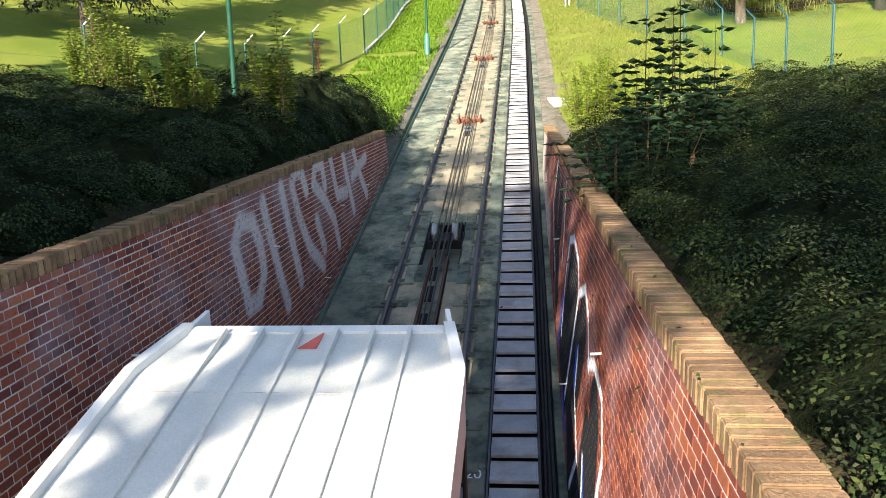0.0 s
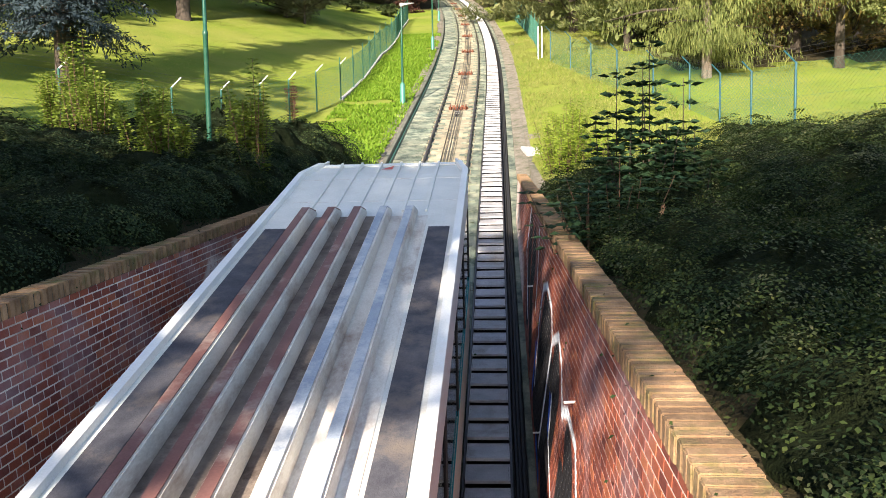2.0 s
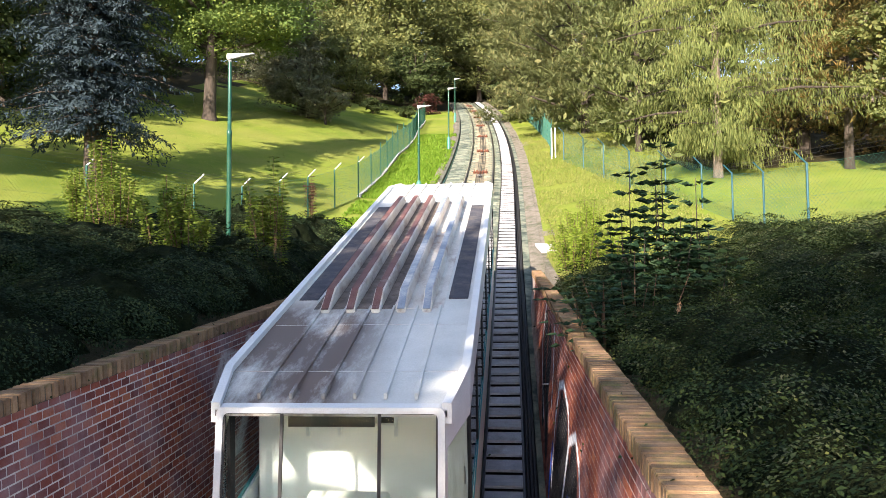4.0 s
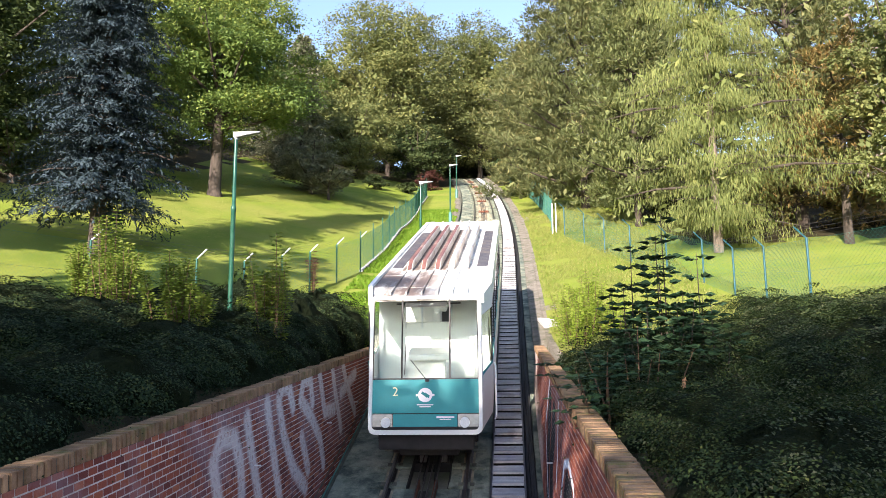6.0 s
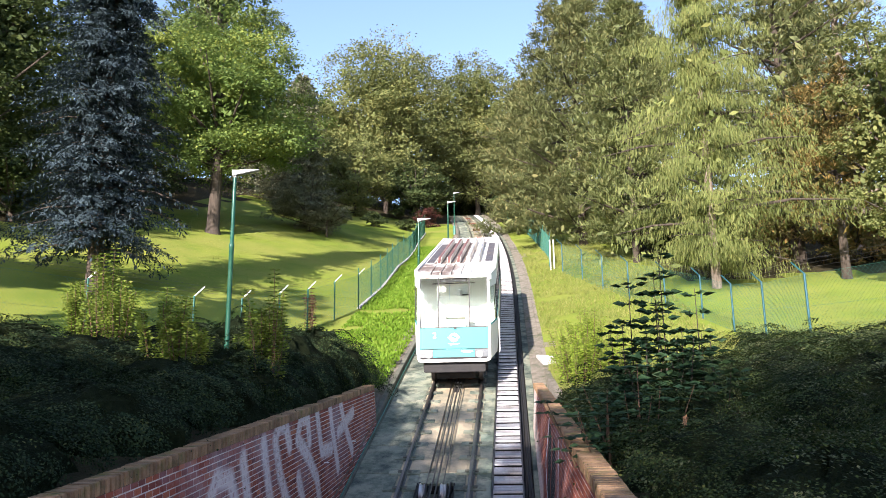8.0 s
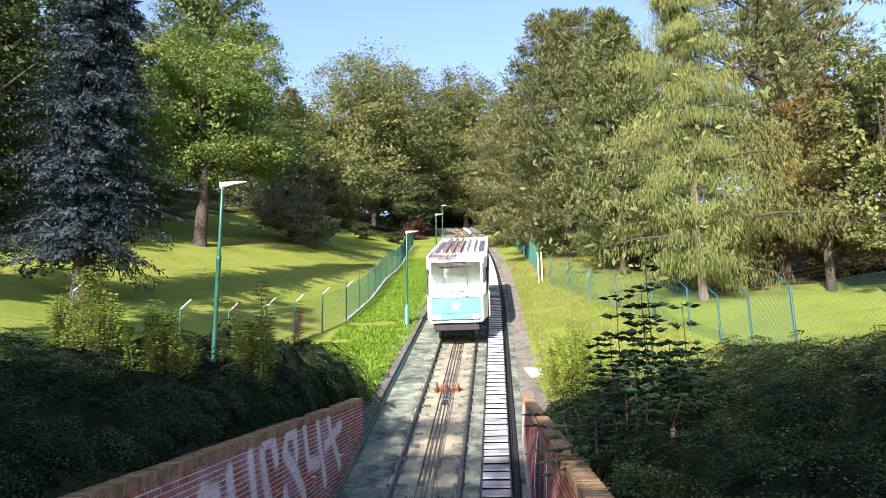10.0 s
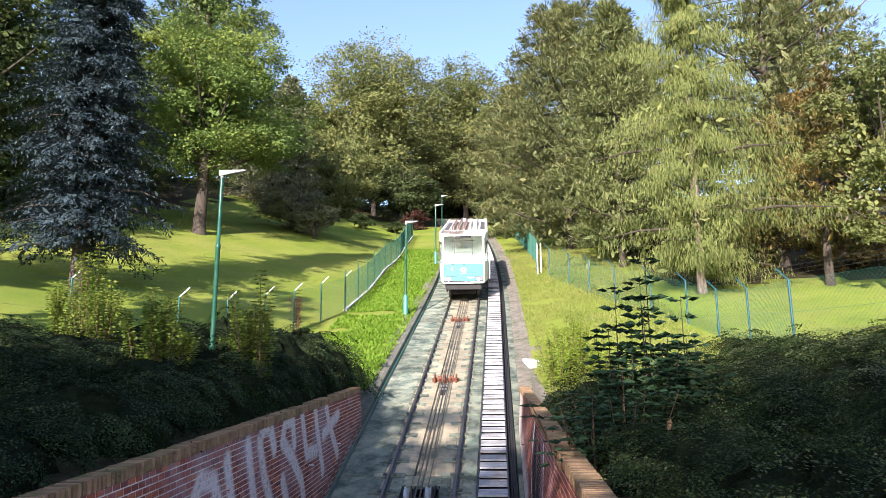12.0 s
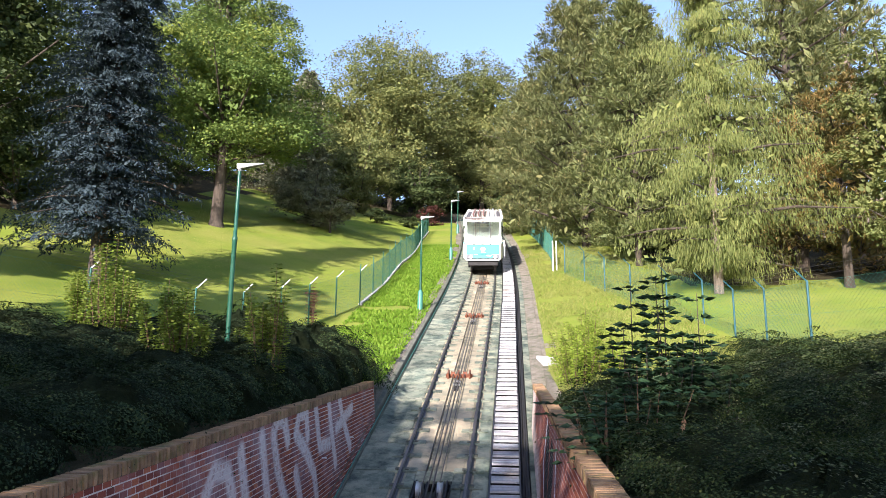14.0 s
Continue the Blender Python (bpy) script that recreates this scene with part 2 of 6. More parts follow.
M_GRAVEL = surface("track_gravel", (0.12, 0.11, 0.085), (0.24, 0.21, 0.17), 3, 0.95, grain=35, dirt=(0.06, 0.075, 0.03), bumps=1.0, distance=0.05)
M_BARK = surface("bark", (0.03, 0.024, 0.018), (0.075, 0.058, 0.045), 6, 0.9, grain=25, stretch=(1, 1, 0.2), bumps=0.9, distance=0.05)
M_BARK_GREY = surface("grey_bark", (0.14, 0.11, 0.09), (0.28, 0.22, 0.18), 6, 0.9, grain=25, stretch=(1, 1, 0.3), bumps=0.8, distance=0.04)
M_TWIG = surface("twig", (0.06, 0.035, 0.022), (0.13, 0.075, 0.045), 10, 0.8, bumps=0.2)
M_TWIG_DRY = surface("dry_leaf", (0.22, 0.11, 0.06), (0.36, 0.2, 0.11), 12, 0.8, bumps=0.2)
# Near-black shell colour paints the shade seen between the shrub leaves.
M_INNER_SHADE = surface("thicket", (0.007, 0.012, 0.005), (0.018, 0.024, 0.010), 9, 0.95, grain=40, bumps=1.0, distance=0.08, spec=0.05)
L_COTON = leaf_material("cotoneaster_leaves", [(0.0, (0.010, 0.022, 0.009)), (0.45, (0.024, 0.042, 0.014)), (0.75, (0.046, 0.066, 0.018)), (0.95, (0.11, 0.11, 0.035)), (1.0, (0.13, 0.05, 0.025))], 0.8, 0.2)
# Darker copy of L_COTON: the west hedge's shade is put into its leaves.
L_COTON_SHADED = leaf_material("shaded_cotoneaster_leaves", [(0.0, (0.005, 0.012, 0.006)), (0.5, (0.013, 0.026, 0.010)), (0.8, (0.032, 0.05, 0.018)), (1.0, (0.075, 0.085, 0.035))], 0.8, 0.1)
L_PALE = leaf_material("cotoneaster_pale_leaves", [(0.0, (0.028, 0.043, 0.018)), (0.5, (0.06, 0.075, 0.032)), (1.0, (0.15, 0.145, 0.075))], 0.5, 0.2)
L_SAP = leaf_material("sycamore_leaves", [(0.0, (0.018, 0.045, 0.022)), (0.6, (0.03, 0.065, 0.03)), (1.0, (0.06, 0.10, 0.035))], 0.45, 0.2)
L_LIGHT = leaf_material("sunlit_shrub_leaves", [(0.0, (0.10, 0.16, 0.015)), (0.6, (0.18, 0.25, 0.03)), (1.0, (0.28, 0.32, 0.06))], 0.5, 0.35)
L_ELDER = leaf_material("young_ash_leaves", [(0.0, (0.06, 0.10, 0.012)), (0.6, (0.12, 0.17, 0.025)), (1.0, (0.22, 0.24, 0.05))], 0.5, 0.35)
L_CLOVER = leaf_material("bank_weeds", [(0.0, (0.07, 0.15, 0.012)), (0.6, (0.13, 0.23, 0.02)), (1.0, (0.22, 0.30, 0.05))], 0.6, 0.3)
L_STRAW = leaf_material("dry_grass", [(0.0, (0.12, 0.15, 0.035)), (0.6, (0.2, 0.22, 0.06)), (1.0, (0.32, 0.29, 0.11))], 0.7, 0.3)
L_SPRUCE = leaf_material("blue_spruce_needles", [(0.0, (0.018, 0.029, 0.035)), (0.6, (0.037, 0.057, 0.067)), (1.0, (0.085, 0.118, 0.135))], 0.85, 0.1)
L_ASH = leaf_material("ash_leaves", [(0.0, (0.045, 0.085, 0.026)), (0.5, (0.12, 0.18, 0.045)), (1.0, (0.32, 0.34, 0.065))], 0.55, 0.3, 0.6, 0.18)
L_ASH_TOP = leaf_material("airy_ash_leaves", [(0.0, (0.07, 0.11, 0.045)), (0.5, (0.13, 0.18, 0.07)), (1.0, (0.24, 0.28, 0.10))], 0.55, 0.35, 0.5, 0.2)
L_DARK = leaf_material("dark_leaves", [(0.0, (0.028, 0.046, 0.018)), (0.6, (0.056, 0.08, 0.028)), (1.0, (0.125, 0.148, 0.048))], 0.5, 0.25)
L_MAPLE = leaf_material("autumn_maple_leaves", [(0.0, (0.08, 0.105, 0.04)), (0.5, (0.155, 0.178, 0.062)), (1.0, (0.26, 0.25, 0.085))], 0.6, 0.3, 0.5, 0.15)
L_GREY = leaf_material("grey_green_leaves", [(0.0, (0.11, 0.12, 0.07)), (0.6, (0.18, 0.19, 0.115)), (1.0, (0.28, 0.27, 0.16))], 0.6, 0.2)
L_PINE = leaf_material("pine_needles", [(0.0, (0.062, 0.082, 0.036)), (0.6, (0.14, 0.158, 0.065)), (1.0, (0.28, 0.24, 0.105))], 0.6, 0.15, 0.5, 0.3)
L_WPINE = leaf_material("soft_pine_needles", [(0.0, (0.08, 0.105, 0.042)), (0.6, (0.155, 0.18, 0.07)), (1.0, (0.25, 0.25, 0.105))], 0.6, 0.15)
L_LARCH = leaf_material("larch_needles", [(0.0, (0.085, 0.115, 0.036)), (0.6, (0.155, 0.182, 0.055)), (1.0, (0.26, 0.26, 0.09))], 0.6, 0.25)
L_RUSTY = leaf_material("browning_needles", [(0.0, (0.06, 0.08, 0.025)), (0.5, (0.15, 0.125, 0.045)), (1.0, (0.42, 0.24, 0.085))], 0.6, 0.2, 0.5, 0.4)
L_RED = leaf_material("purple_leaves", [(0.0, (0.05, 0.02, 0.02)), (1.0, (0.14, 0.06, 0.045))], 0.5, 0.25)
# The car
M_CAR_WHITE = surface("car_white", (0.60, 0.61, 0.585), (0.70, 0.70, 0.67), 3, 0.4, dirt=(0.6, 0.57, 0.5), dirt_scale=1.5, dirt_cut=(0.55, 0.8), bumps=0.03)
M_CAR_CREAM = surface("car_cream", (0.66, 0.6, 0.5), (0.76, 0.70, 0.6), 3, 0.45, bumps=0.03)
M_CAR_TEAL = surface("car_teal", (0.0, 0.215, 0.225), (0.002, 0.25, 0.26), 3, 0.5, bumps=0.02)
M_CAR_DARK = surface("car_underframe", (0.006, 0.006, 0.007), (0.016, 0.015, 0.015), 6, 0.7, bumps=0.3)
M_RUBBER = surface("black_rubber", (0.012, 0.012, 0.012), (0.025, 0.025, 0.025), 8, 0.6, bumps=0.05)
M_MAT = surface("roof_walk_mat", (0.035, 0.035, 0.045), (0.075, 0.075, 0.085), 5, 0.85, dirt=(0.12, 0.10, 0.085), dirt_scale=2.5, bumps=0.4)
M_RIB_RED = surface("rib_oxide_red", (0.10, 0.042, 0.036), (0.18, 0.085, 0.07), 2.5, 0.6, dirt=(0.36, 0.31, 0.26), dirt_scale=1.4, dirt_cut=(0.55, 0.75), bumps=0.1)
M_RIB_BLUE = surface("rib_blue_grey", (0.15, 0.19, 0.25), (0.33, 0.37, 0.41), 2.5, 0.5, dirt=(0.6, 0.6, 0.57), dirt_scale=1.4, bumps=0.1)
M_RIB_SIDE = surface("rib_side", (0.5, 0.46, 0.40), (0.7, 0.68, 0.62), 3, 0.55, dirt=(0.3, 0.22, 0.17), dirt_scale=2.2, stretch=(1, 0.4, 1), bumps=0.1)
M_GRIME = surface("roof_grime", (0.09, 0.07, 0.055), (0.22, 0.18, 0.15), 4, 0.7, dirt=(0.05, 0.035, 0.028), dirt_scale=3, bumps=0.2)
M_STAIN = surface("car_roof_white", (0.51, 0.52, 0.475), (0.63, 0.625, 0.57), 2.5, 0.5, dirt=(0.42, 0.37, 0.31), dirt_scale=1.1, dirt_cut=(0.58, 0.85), bumps=0.05)
# rust-brown washes run down the lower left of the roof
_n, _l = M_STAIN.node_tree.nodes, M_STAIN.node_tree.links
_b = _n["Principled BSDF"]
_old = _b.inputs["Base Color"].links[0].from_socket
_tc, _sp = _n.new("ShaderNodeTexCoord"), _n.new("ShaderNodeSeparateXYZ")
_l.new(_tc.outputs["Object"], _sp.inputs[0])
_my, _mx = _n.new("ShaderNodeMapRange"), _n.new("ShaderNodeMapRange")
_my.inputs["From Min"].default_value, _my.inputs["From Max"].default_value = 3.4, 2.7
_mx.inputs["From Min"].default_value, _mx.inputs["From Max"].default_value = 0.5, -0.1
_l.new(_sp.outputs["Y"], _my.inputs["Value"])
_l.new(_sp.outputs["X"], _mx.inputs["Value"])
_mul = mix(_n, _l, 1.0, _my.outputs[0], _mx.outputs[0], "MULTIPLY")
_wash = ramp(_n, _l, noise_out(_n, _l, 1.6, detail=9, rough=0.7, stretch=(1.5, 0.5, 0.5)), [(0.32, (0.1, 0.1, 0.1)), (0.52, (0.95, 0.95, 0.95))])
_l.new(mix(_n, _l, mix(_n, _l, 1.0, _mul, _wash, "MULTIPLY"), _old, (0.12, 0.08, 0.06)), _b.inputs["Base Color"])
M_RED = surface("red_mark", (0.55, 0.09, 0.06), (0.65, 0.13, 0.09), 8, 0.5, bumps=0)
M_YELLOW = surface("yellow_mark", (0.76, 0.72, 0.4), (0.82, 0.79, 0.5), 8, 0.5, bumps=0)
M_WHITE = surface("white_mark", (0.75, 0.77, 0.77), (0.82, 0.83, 0.83), 8, 0.5, bumps=0)
M_LENS = surface("headlight_lens", (0.10, 0.11, 0.115), (0.17, 0.18, 0.185), 12, 0.15, 0.4, bumps=0.05)
M_INSIDE = surface("interior_panel", (0.70, 0.67, 0.58), (0.78, 0.75, 0.66), 3, 0.55, bumps=0.03)
M_INSIDE_GREY = surface("interior_grey", (0.66, 0.67, 0.63), (0.76, 0.77, 0.73), 3, 0.5, bumps=0.03)
M_GLASS, gn, gl, gb = shader("glass", 0.02, 0.0, 0.5)
gb.inputs["Transmission Weight"].default_value, gb.inputs["IOR"].default_value = 1.0, 1.12
gb.inputs["Base Color"].default_value = (0.86, 0.95, 0.94, 1)


# ---- building helpers ----
SL = 0.3107          # rise of the line
COS = 1 / math.sqrt(1 + SL * SL)


def bend(y):
    """Sideways shift of the line where it curves to the left."""
    return -0.00097 * max(0.0, y - 36.0) ** 2 if y < 130 else -0.00097 * 94.0 ** 2 - 0.18 * (y - 130)


def rail_z(y):
    if y > 130:
        return SL * 130 + 0.15 * (min(y, 260) - 130)
    return SL * max(y, -40.0)


def mesh_of(name, verts, faces, material, smooth=False):
    me = bpy.data.meshes.new(name)
    me.from_pydata(verts, [], faces)
    for m in (material if isinstance(material, (list, tuple)) else [material]):
        me.materials.append(m)
    if smooth:
        me.polygons.foreach_set("use_smooth", [True] * len(me.polygons))
    me.update()
    return me


class Shape:
    """Collects boxes, tubes and plates for one mesh."""

    def __init__(self):
        self.v, self.f = [], []

    def solid(self, corners):
        """Eight corners: bottom four counter-clockwise, then the top four."""
        n = len(self.v)
        self.v += [tuple(c) for c in corners]
        self.f += [tuple(n + i for i in q) for q in ((3, 2, 1, 0), (4, 5, 6, 7), (0, 1, 5, 4), (1, 2, 6, 5), (2, 3, 7, 6), (3, 0, 4, 7))]
        return self

    def box(self, x0, x1, y0, y1, z0, z1, tilt=0.0):
        c = [(x0, y0), (x1, y0), (x1, y1), (x0, y1)]
        return self.solid([(x, y, z0 + tilt * y) for x, y in c] + [(x, y, z1 + tilt * y) for x, y in c])

    def tube(self, points, radii, sides=8, caps=True):
        pts = [Vector(p) for p in points]
        rad = radii if isinstance(radii, (list, tuple)) else [radii] * len(pts)
        n0 = len(self.v)
        for i, p in enumerate(pts):
            d = (pts[min(i + 1, len(pts) - 1)] - pts[max(i - 1, 0)]).normalized()
            a = d.cross(Vector((0, 0, 1)) if abs(d.z) < 0.9 else Vector((1, 0, 0))).normalized()
            b = d.cross(a)
            for k in range(sides):
                w = 2 * math.pi * k / sides
                self.v.append(tuple(p + (a * math.cos(w) + b * math.sin(w)) * rad[i]))
        for i in range(len(pts) - 1):
            for k in range(sides):
                q, r = n0 + i * sides + k, n0 + i * sides + (k + 1) % sides
                self.f.append((q, r, r + sides, q + sides))
        if caps:
            self.f.append(tuple(n0 + k for k in range(sides))[::-1])
            e = n0 + (len(pts) - 1) * sides
            self.f.append(tuple(e + k for k in range(sides)))
        return self

    def plate(self, points, depth):
        """A flat polygon given a thickness along the vector depth."""
        n, k = len(self.v), len(points)
        d = Vector(depth)
        self.v += [tuple(p) for p in points] + [tuple(Vector(p) + d) for p in points]
        self.f += [tuple(range(n, n + k)), tuple(range(n + 2 * k - 1, n + k - 1, -1))]
        self.f += [(n + i, n + k + i, n + k + (i + 1) % k, n + (i + 1) % k) for i in range(k)]
        return self

    def mesh(self, name, material, smooth=False, bevel=0.0):
        me = mesh_of(name, self.v, self.f, material, smooth)
        bm = bmesh.new()
        bm.from_mesh(me)
        if len(bm.verts) < 1500 and not bevel:
            bmesh.ops.remove_doubles(bm, verts=bm.verts, dist=1e-4)
        bmesh.ops.recalc_face_normals(bm, faces=bm.faces)
        if bevel:
            bmesh.ops.bevel(bm, geom=bm.edges, offset=bevel, segments=2, affect="EDGES", clamp_overlap=True)
        bm.to_mesh(me)
        bm.free()
        if smooth:
            me.set_sharp_from_angle(angle=radians(40))
        return me


def part(name, shape, material, parent, label="", smooth=False, bevel=0.0, at=None):
    ob = new(name, shape.mesh(name, material, smooth, bevel) if isinstance(shape, Shape) else shape)
    ob.parent = parent
    if at is not None:
        ob.matrix_basis = at
    if label:
        ob["label"] = label
    return ob


def empty(name, at=None):
    ob = new(name)
    ob.empty_display_size = 0.2
    if at is not None:
        ob.matrix_basis = at
    return ob


# ---- ground ----
def smooth_max(a, b, k=0.6):
    return 0.5 * (a + b + math.sqrt((a - b) ** 2 + k * k))


def bank_z(u, y):
    """Height of the ground beside the line; u is measured across it."""
    yy = min(max(y, -40.0), 60.0)
    lump = 0.12 * noise.noise((u * 0.25, y * 0.25, 0.0)) + 0.5 * noise.noise((u * 0.03, y * 0.03, 3.0)) * min(1.0, abs(u) / 40)
    if u < -1.75:
        low = rail_z(y) + 0.12 + 0.25 * min(max(0.0, -7.5 - u), 30.0)
        high = 5.32 + 0.081 * yy + 0.2 * min(-3.8 - u, 9.0)
    else:
        low = rail_z(y) + 0.08 + 0.2 * min(max(0.0, (u - 1.0) / 2), 1.0) + 0.02 * min(max(0.0, u - 3), 60)
        high = 5.32 + 0.081 * yy + 0.1 * min(u - 0.5, 12.0) + 0.4 * min(max(0.0, (u - 4.0) / 4.0), 1.0)
    return smooth_max(low, high, 0.3) - 0.06 + lump


def build_ground():
    us = [-900, -500, -300, -200, -140, -100, -75, -60] + list(np.arange(-50, -12, 2.0)) + list(np.arange(-12, -4.3, 0.4)) + [-4.24, -4.2]
    us += [0.94, 0.98] + list(np.arange(1.15, 10, 0.4)) + list(np.arange(10, 50, 2.0)) + [60, 75, 100, 140, 200, 300, 500, 900]
    ys = [-400, -200, -100, -60, -40, -30] + list(np.arange(-24, 0, 2.0)) + list(np.arange(0, 60, 0.6)) + list(np.arange(60, 140, 2.0)) + [150, 170, 200, 240, 300, 400, 600, 1000]
    v, f, slot = [], [], []
    for y in ys:
        for u in us:
            inside = -4.22 < u < 0.96
            v.append((u + bend(y), y, rail_z(y) - 0.42 if inside else bank_z(u, y)))
    w = len(us)
    for j in range(len(ys) - 1):
        for i in range(w - 1):
            f.append((j * w + i, j * w + i + 1, (j + 1) * w + i + 1, (j + 1) * w + i))
            u, y = (us[i] + us[i + 1]) / 2, (ys[j] + ys[j + 1]) / 2
            edge = 0.5 * noise.noise((u, y * 0.4, 7.0))
            gravel = -4.35 + edge * 0.4 < u < 1.2 + edge * 0.6 and y > 17
            litter = (y < 19 + edge * 4 and -10.5 < u < 8.2) or (u > 9 and y > 39 + edge * 3) or (u < -27 - edge * 3 and y > 37) or (y > 88)
            slot.append(2 if gravel else 1 if litter else 0)
    me = mesh_of("ground", v, f, [M_GRASS, M_SOIL, M_GRAVEL], smooth=True)
    me.polygons.foreach_set("material_index", slot)
    tagged(new("ground", me), "sloping park ground with mown grass, leaf litter and gravel", "ground", kind="structure")


build_ground()


# ---- the line ----
def along(y):
    """Pose on the rail plane at y: x across, y up the line, z off the slope."""
    turn = math.degrees(math.atan2(-(bend(y + 0.5) - bend(y - 0.5)), 1.0))
    return pose(bend(y), y, SL * y, math.degrees(math.atan(SL)), 0, turn)


def build_bed():
    bed = tagged(empty("track_bed", pose(0, 0, 0)), "worn concrete slab track with green stains", "track", kind="structure")
    pitch = 1.6
    size = pitch / COS
    strips = [("slab", -3.62, -2.64, M_CONCRETE_GREEN), ("slab", -2.38, -1.95, M_CONCRETE), ("slab", -1.55, -1.12, M_CONCRETE), ("slab", -0.88, -0.56, M_CONCRETE_GREEN)]
    for name, x0, x1, mat in strips:
        near = Shape().box(x0, x1, 0.008, size - 0.008, -0.45, -0.13).mesh("slab", mat, bevel=0.012)
        for k in range(70):
            y = -4 + k * pitch
            if -2.4 < x0 < -1.5 and 13.5 < y < 16.0:
                continue
            part(name, near, None, bed, at=along(y) @ pose(0, 0, random.uniform(-0.008, 0.008)))
    # middle strip with the rope channel, left open over the sheave pit
    mid = Shape().box(-1.94, -1.56, 0.004, size - 0.004, -0.45, -0.16).mesh("slab", M_CONCRETE, bevel=0.01)
    for k in range(70):
        y = -4 + k * pitch
        if 11.0 < y < 16.2:
            continue
        part("slab", mid, None, bed, at=along(y))
    # cross sleepers carrying the rails
    sleeper = Shape().box(-2.86, -2.16, -0.11, 0.11, -0.3, -0.10).box(-1.34, -0.66, -0.11, 0.11, -0.3, -0.10).mesh("sleeper", M_CONCRETE_GREEN, bevel=0.01)
    for k in range(140):
        part("sleeper", sleeper, None, bed, at=along(-4 + k * 0.8))
    for x0, x1 in ((-2.636, -2.384), (-1.116, -0.884)):
        part("rail_bed", swept([(x0, -0.4), (x1, -0.4), (x1, -0.156), (x0, -0.156)], -4, 106, 2.0, M_CONCRETE, "rail_bed"), None, bed)
    base = Shape()
    for k in range(56):
        y0, y1 = -6 + 2 * k, -4 + 2 * k
        c = [(-3.64 + bend(y0), y0), (0.5 + bend(y0), y0), (0.5 + bend(y1), y1), (-3.64 + bend(y1), y1)]
        base.solid([(x, y, SL * y - 0.8) for x, y in c] + [(x, y, SL * y - 0.30) for x, y in c])
    part("bed_base", base, M_CURB, bed)


def swept(profile, y0, y1, step, material, name, smooth=False):
    """A profile (across, up) drawn along the line."""
    ys = np.arange(y0, y1 + step / 2, step)
    v, f, k = [], [], len(profile)
    for y in ys:
        v += [(bend(y) + a, y, SL * y + b) for a, b in profile]
    for j in range(len(ys) - 1):
        f += [(j * k + i, j * k + (i + 1) % k, (j + 1) * k + (i + 1) % k, (j + 1) * k + i) for i in range(k)]
    f += [tuple(range(k)), tuple(range((len(ys) - 1) * k, len(ys) * k))[::-1]]
    me = mesh_of(name, v, f, material, smooth)
    bm = bmesh.new()
    bm.from_mesh(me)
    bmesh.ops.recalc_face_normals(bm, faces=bm.faces)
    bm.to_mesh(me)
    bm.free()
    return me


def build_rails():
    prof = [(-0.07, -0.15), (0.07, -0.15), (0.07, -0.135), (0.012, -0.12), (0.012, -0.04), (0.036, -0.03), (0.034, -0.003), (0.02, 0.0), (-0.02, 0.0), (-0.034, -0.003), (-0.036, -0.03), (-0.012, -0.04), (-0.012, -0.12), (-0.07, -0.135)]
    for x in (-2.5, -1.0):
        rail = tagged(new("rail", swept([(x + a, b) for a, b in prof], -6, 106, 2.0, M_STEEL, "rail")), "dark steel running rail with a worn head", "rail", "rails of the line")
        part("rail_head", swept([(x + a, b) for a, b in [(-0.026, -0.002), (0.026, -0.002), (0.02, 0.003), (-0.02, 0.003)]], -6, 106, 2.0, M_RAIL_TOP, "rail_head"), None, rail, "polished running surface")
        for d in (-0.11, 0.11):
            clip = Shape().box(x + d - 0.045, x + d + 0.045, -0.05, 0.05, -0.12, -0.075).mesh("clip", M_CURB)
            for k in range(140):
                part("clip", clip, None, rail, at=along(-4 + k * 0.8))


def build_ropes():
    for x, r in ((-1.93, 0.014), (-1.80, 0.018), (-1.70, 0.018), (-1.57, 0.014)):
        s = Shape().tube([(x + bend(y), y, SL * y - 0.02) for y in np.arange(-6, 106, 2.5)], r, 6)
        tagged(new("haul_rope", s.mesh("haul_rope", M_ROPE, True)), "greased steel haulage rope between the rails", "rope", "haulage ropes")


def sheave(x, y, z, r, w):
    return Shape().tube([(x - w / 2, y, z), (x - w / 4, y, z), (x, y, z), (x + w / 4, y, z), (x + w / 2, y, z)], [r, r * 0.94, r * 0.86, r * 0.94, r], 18)


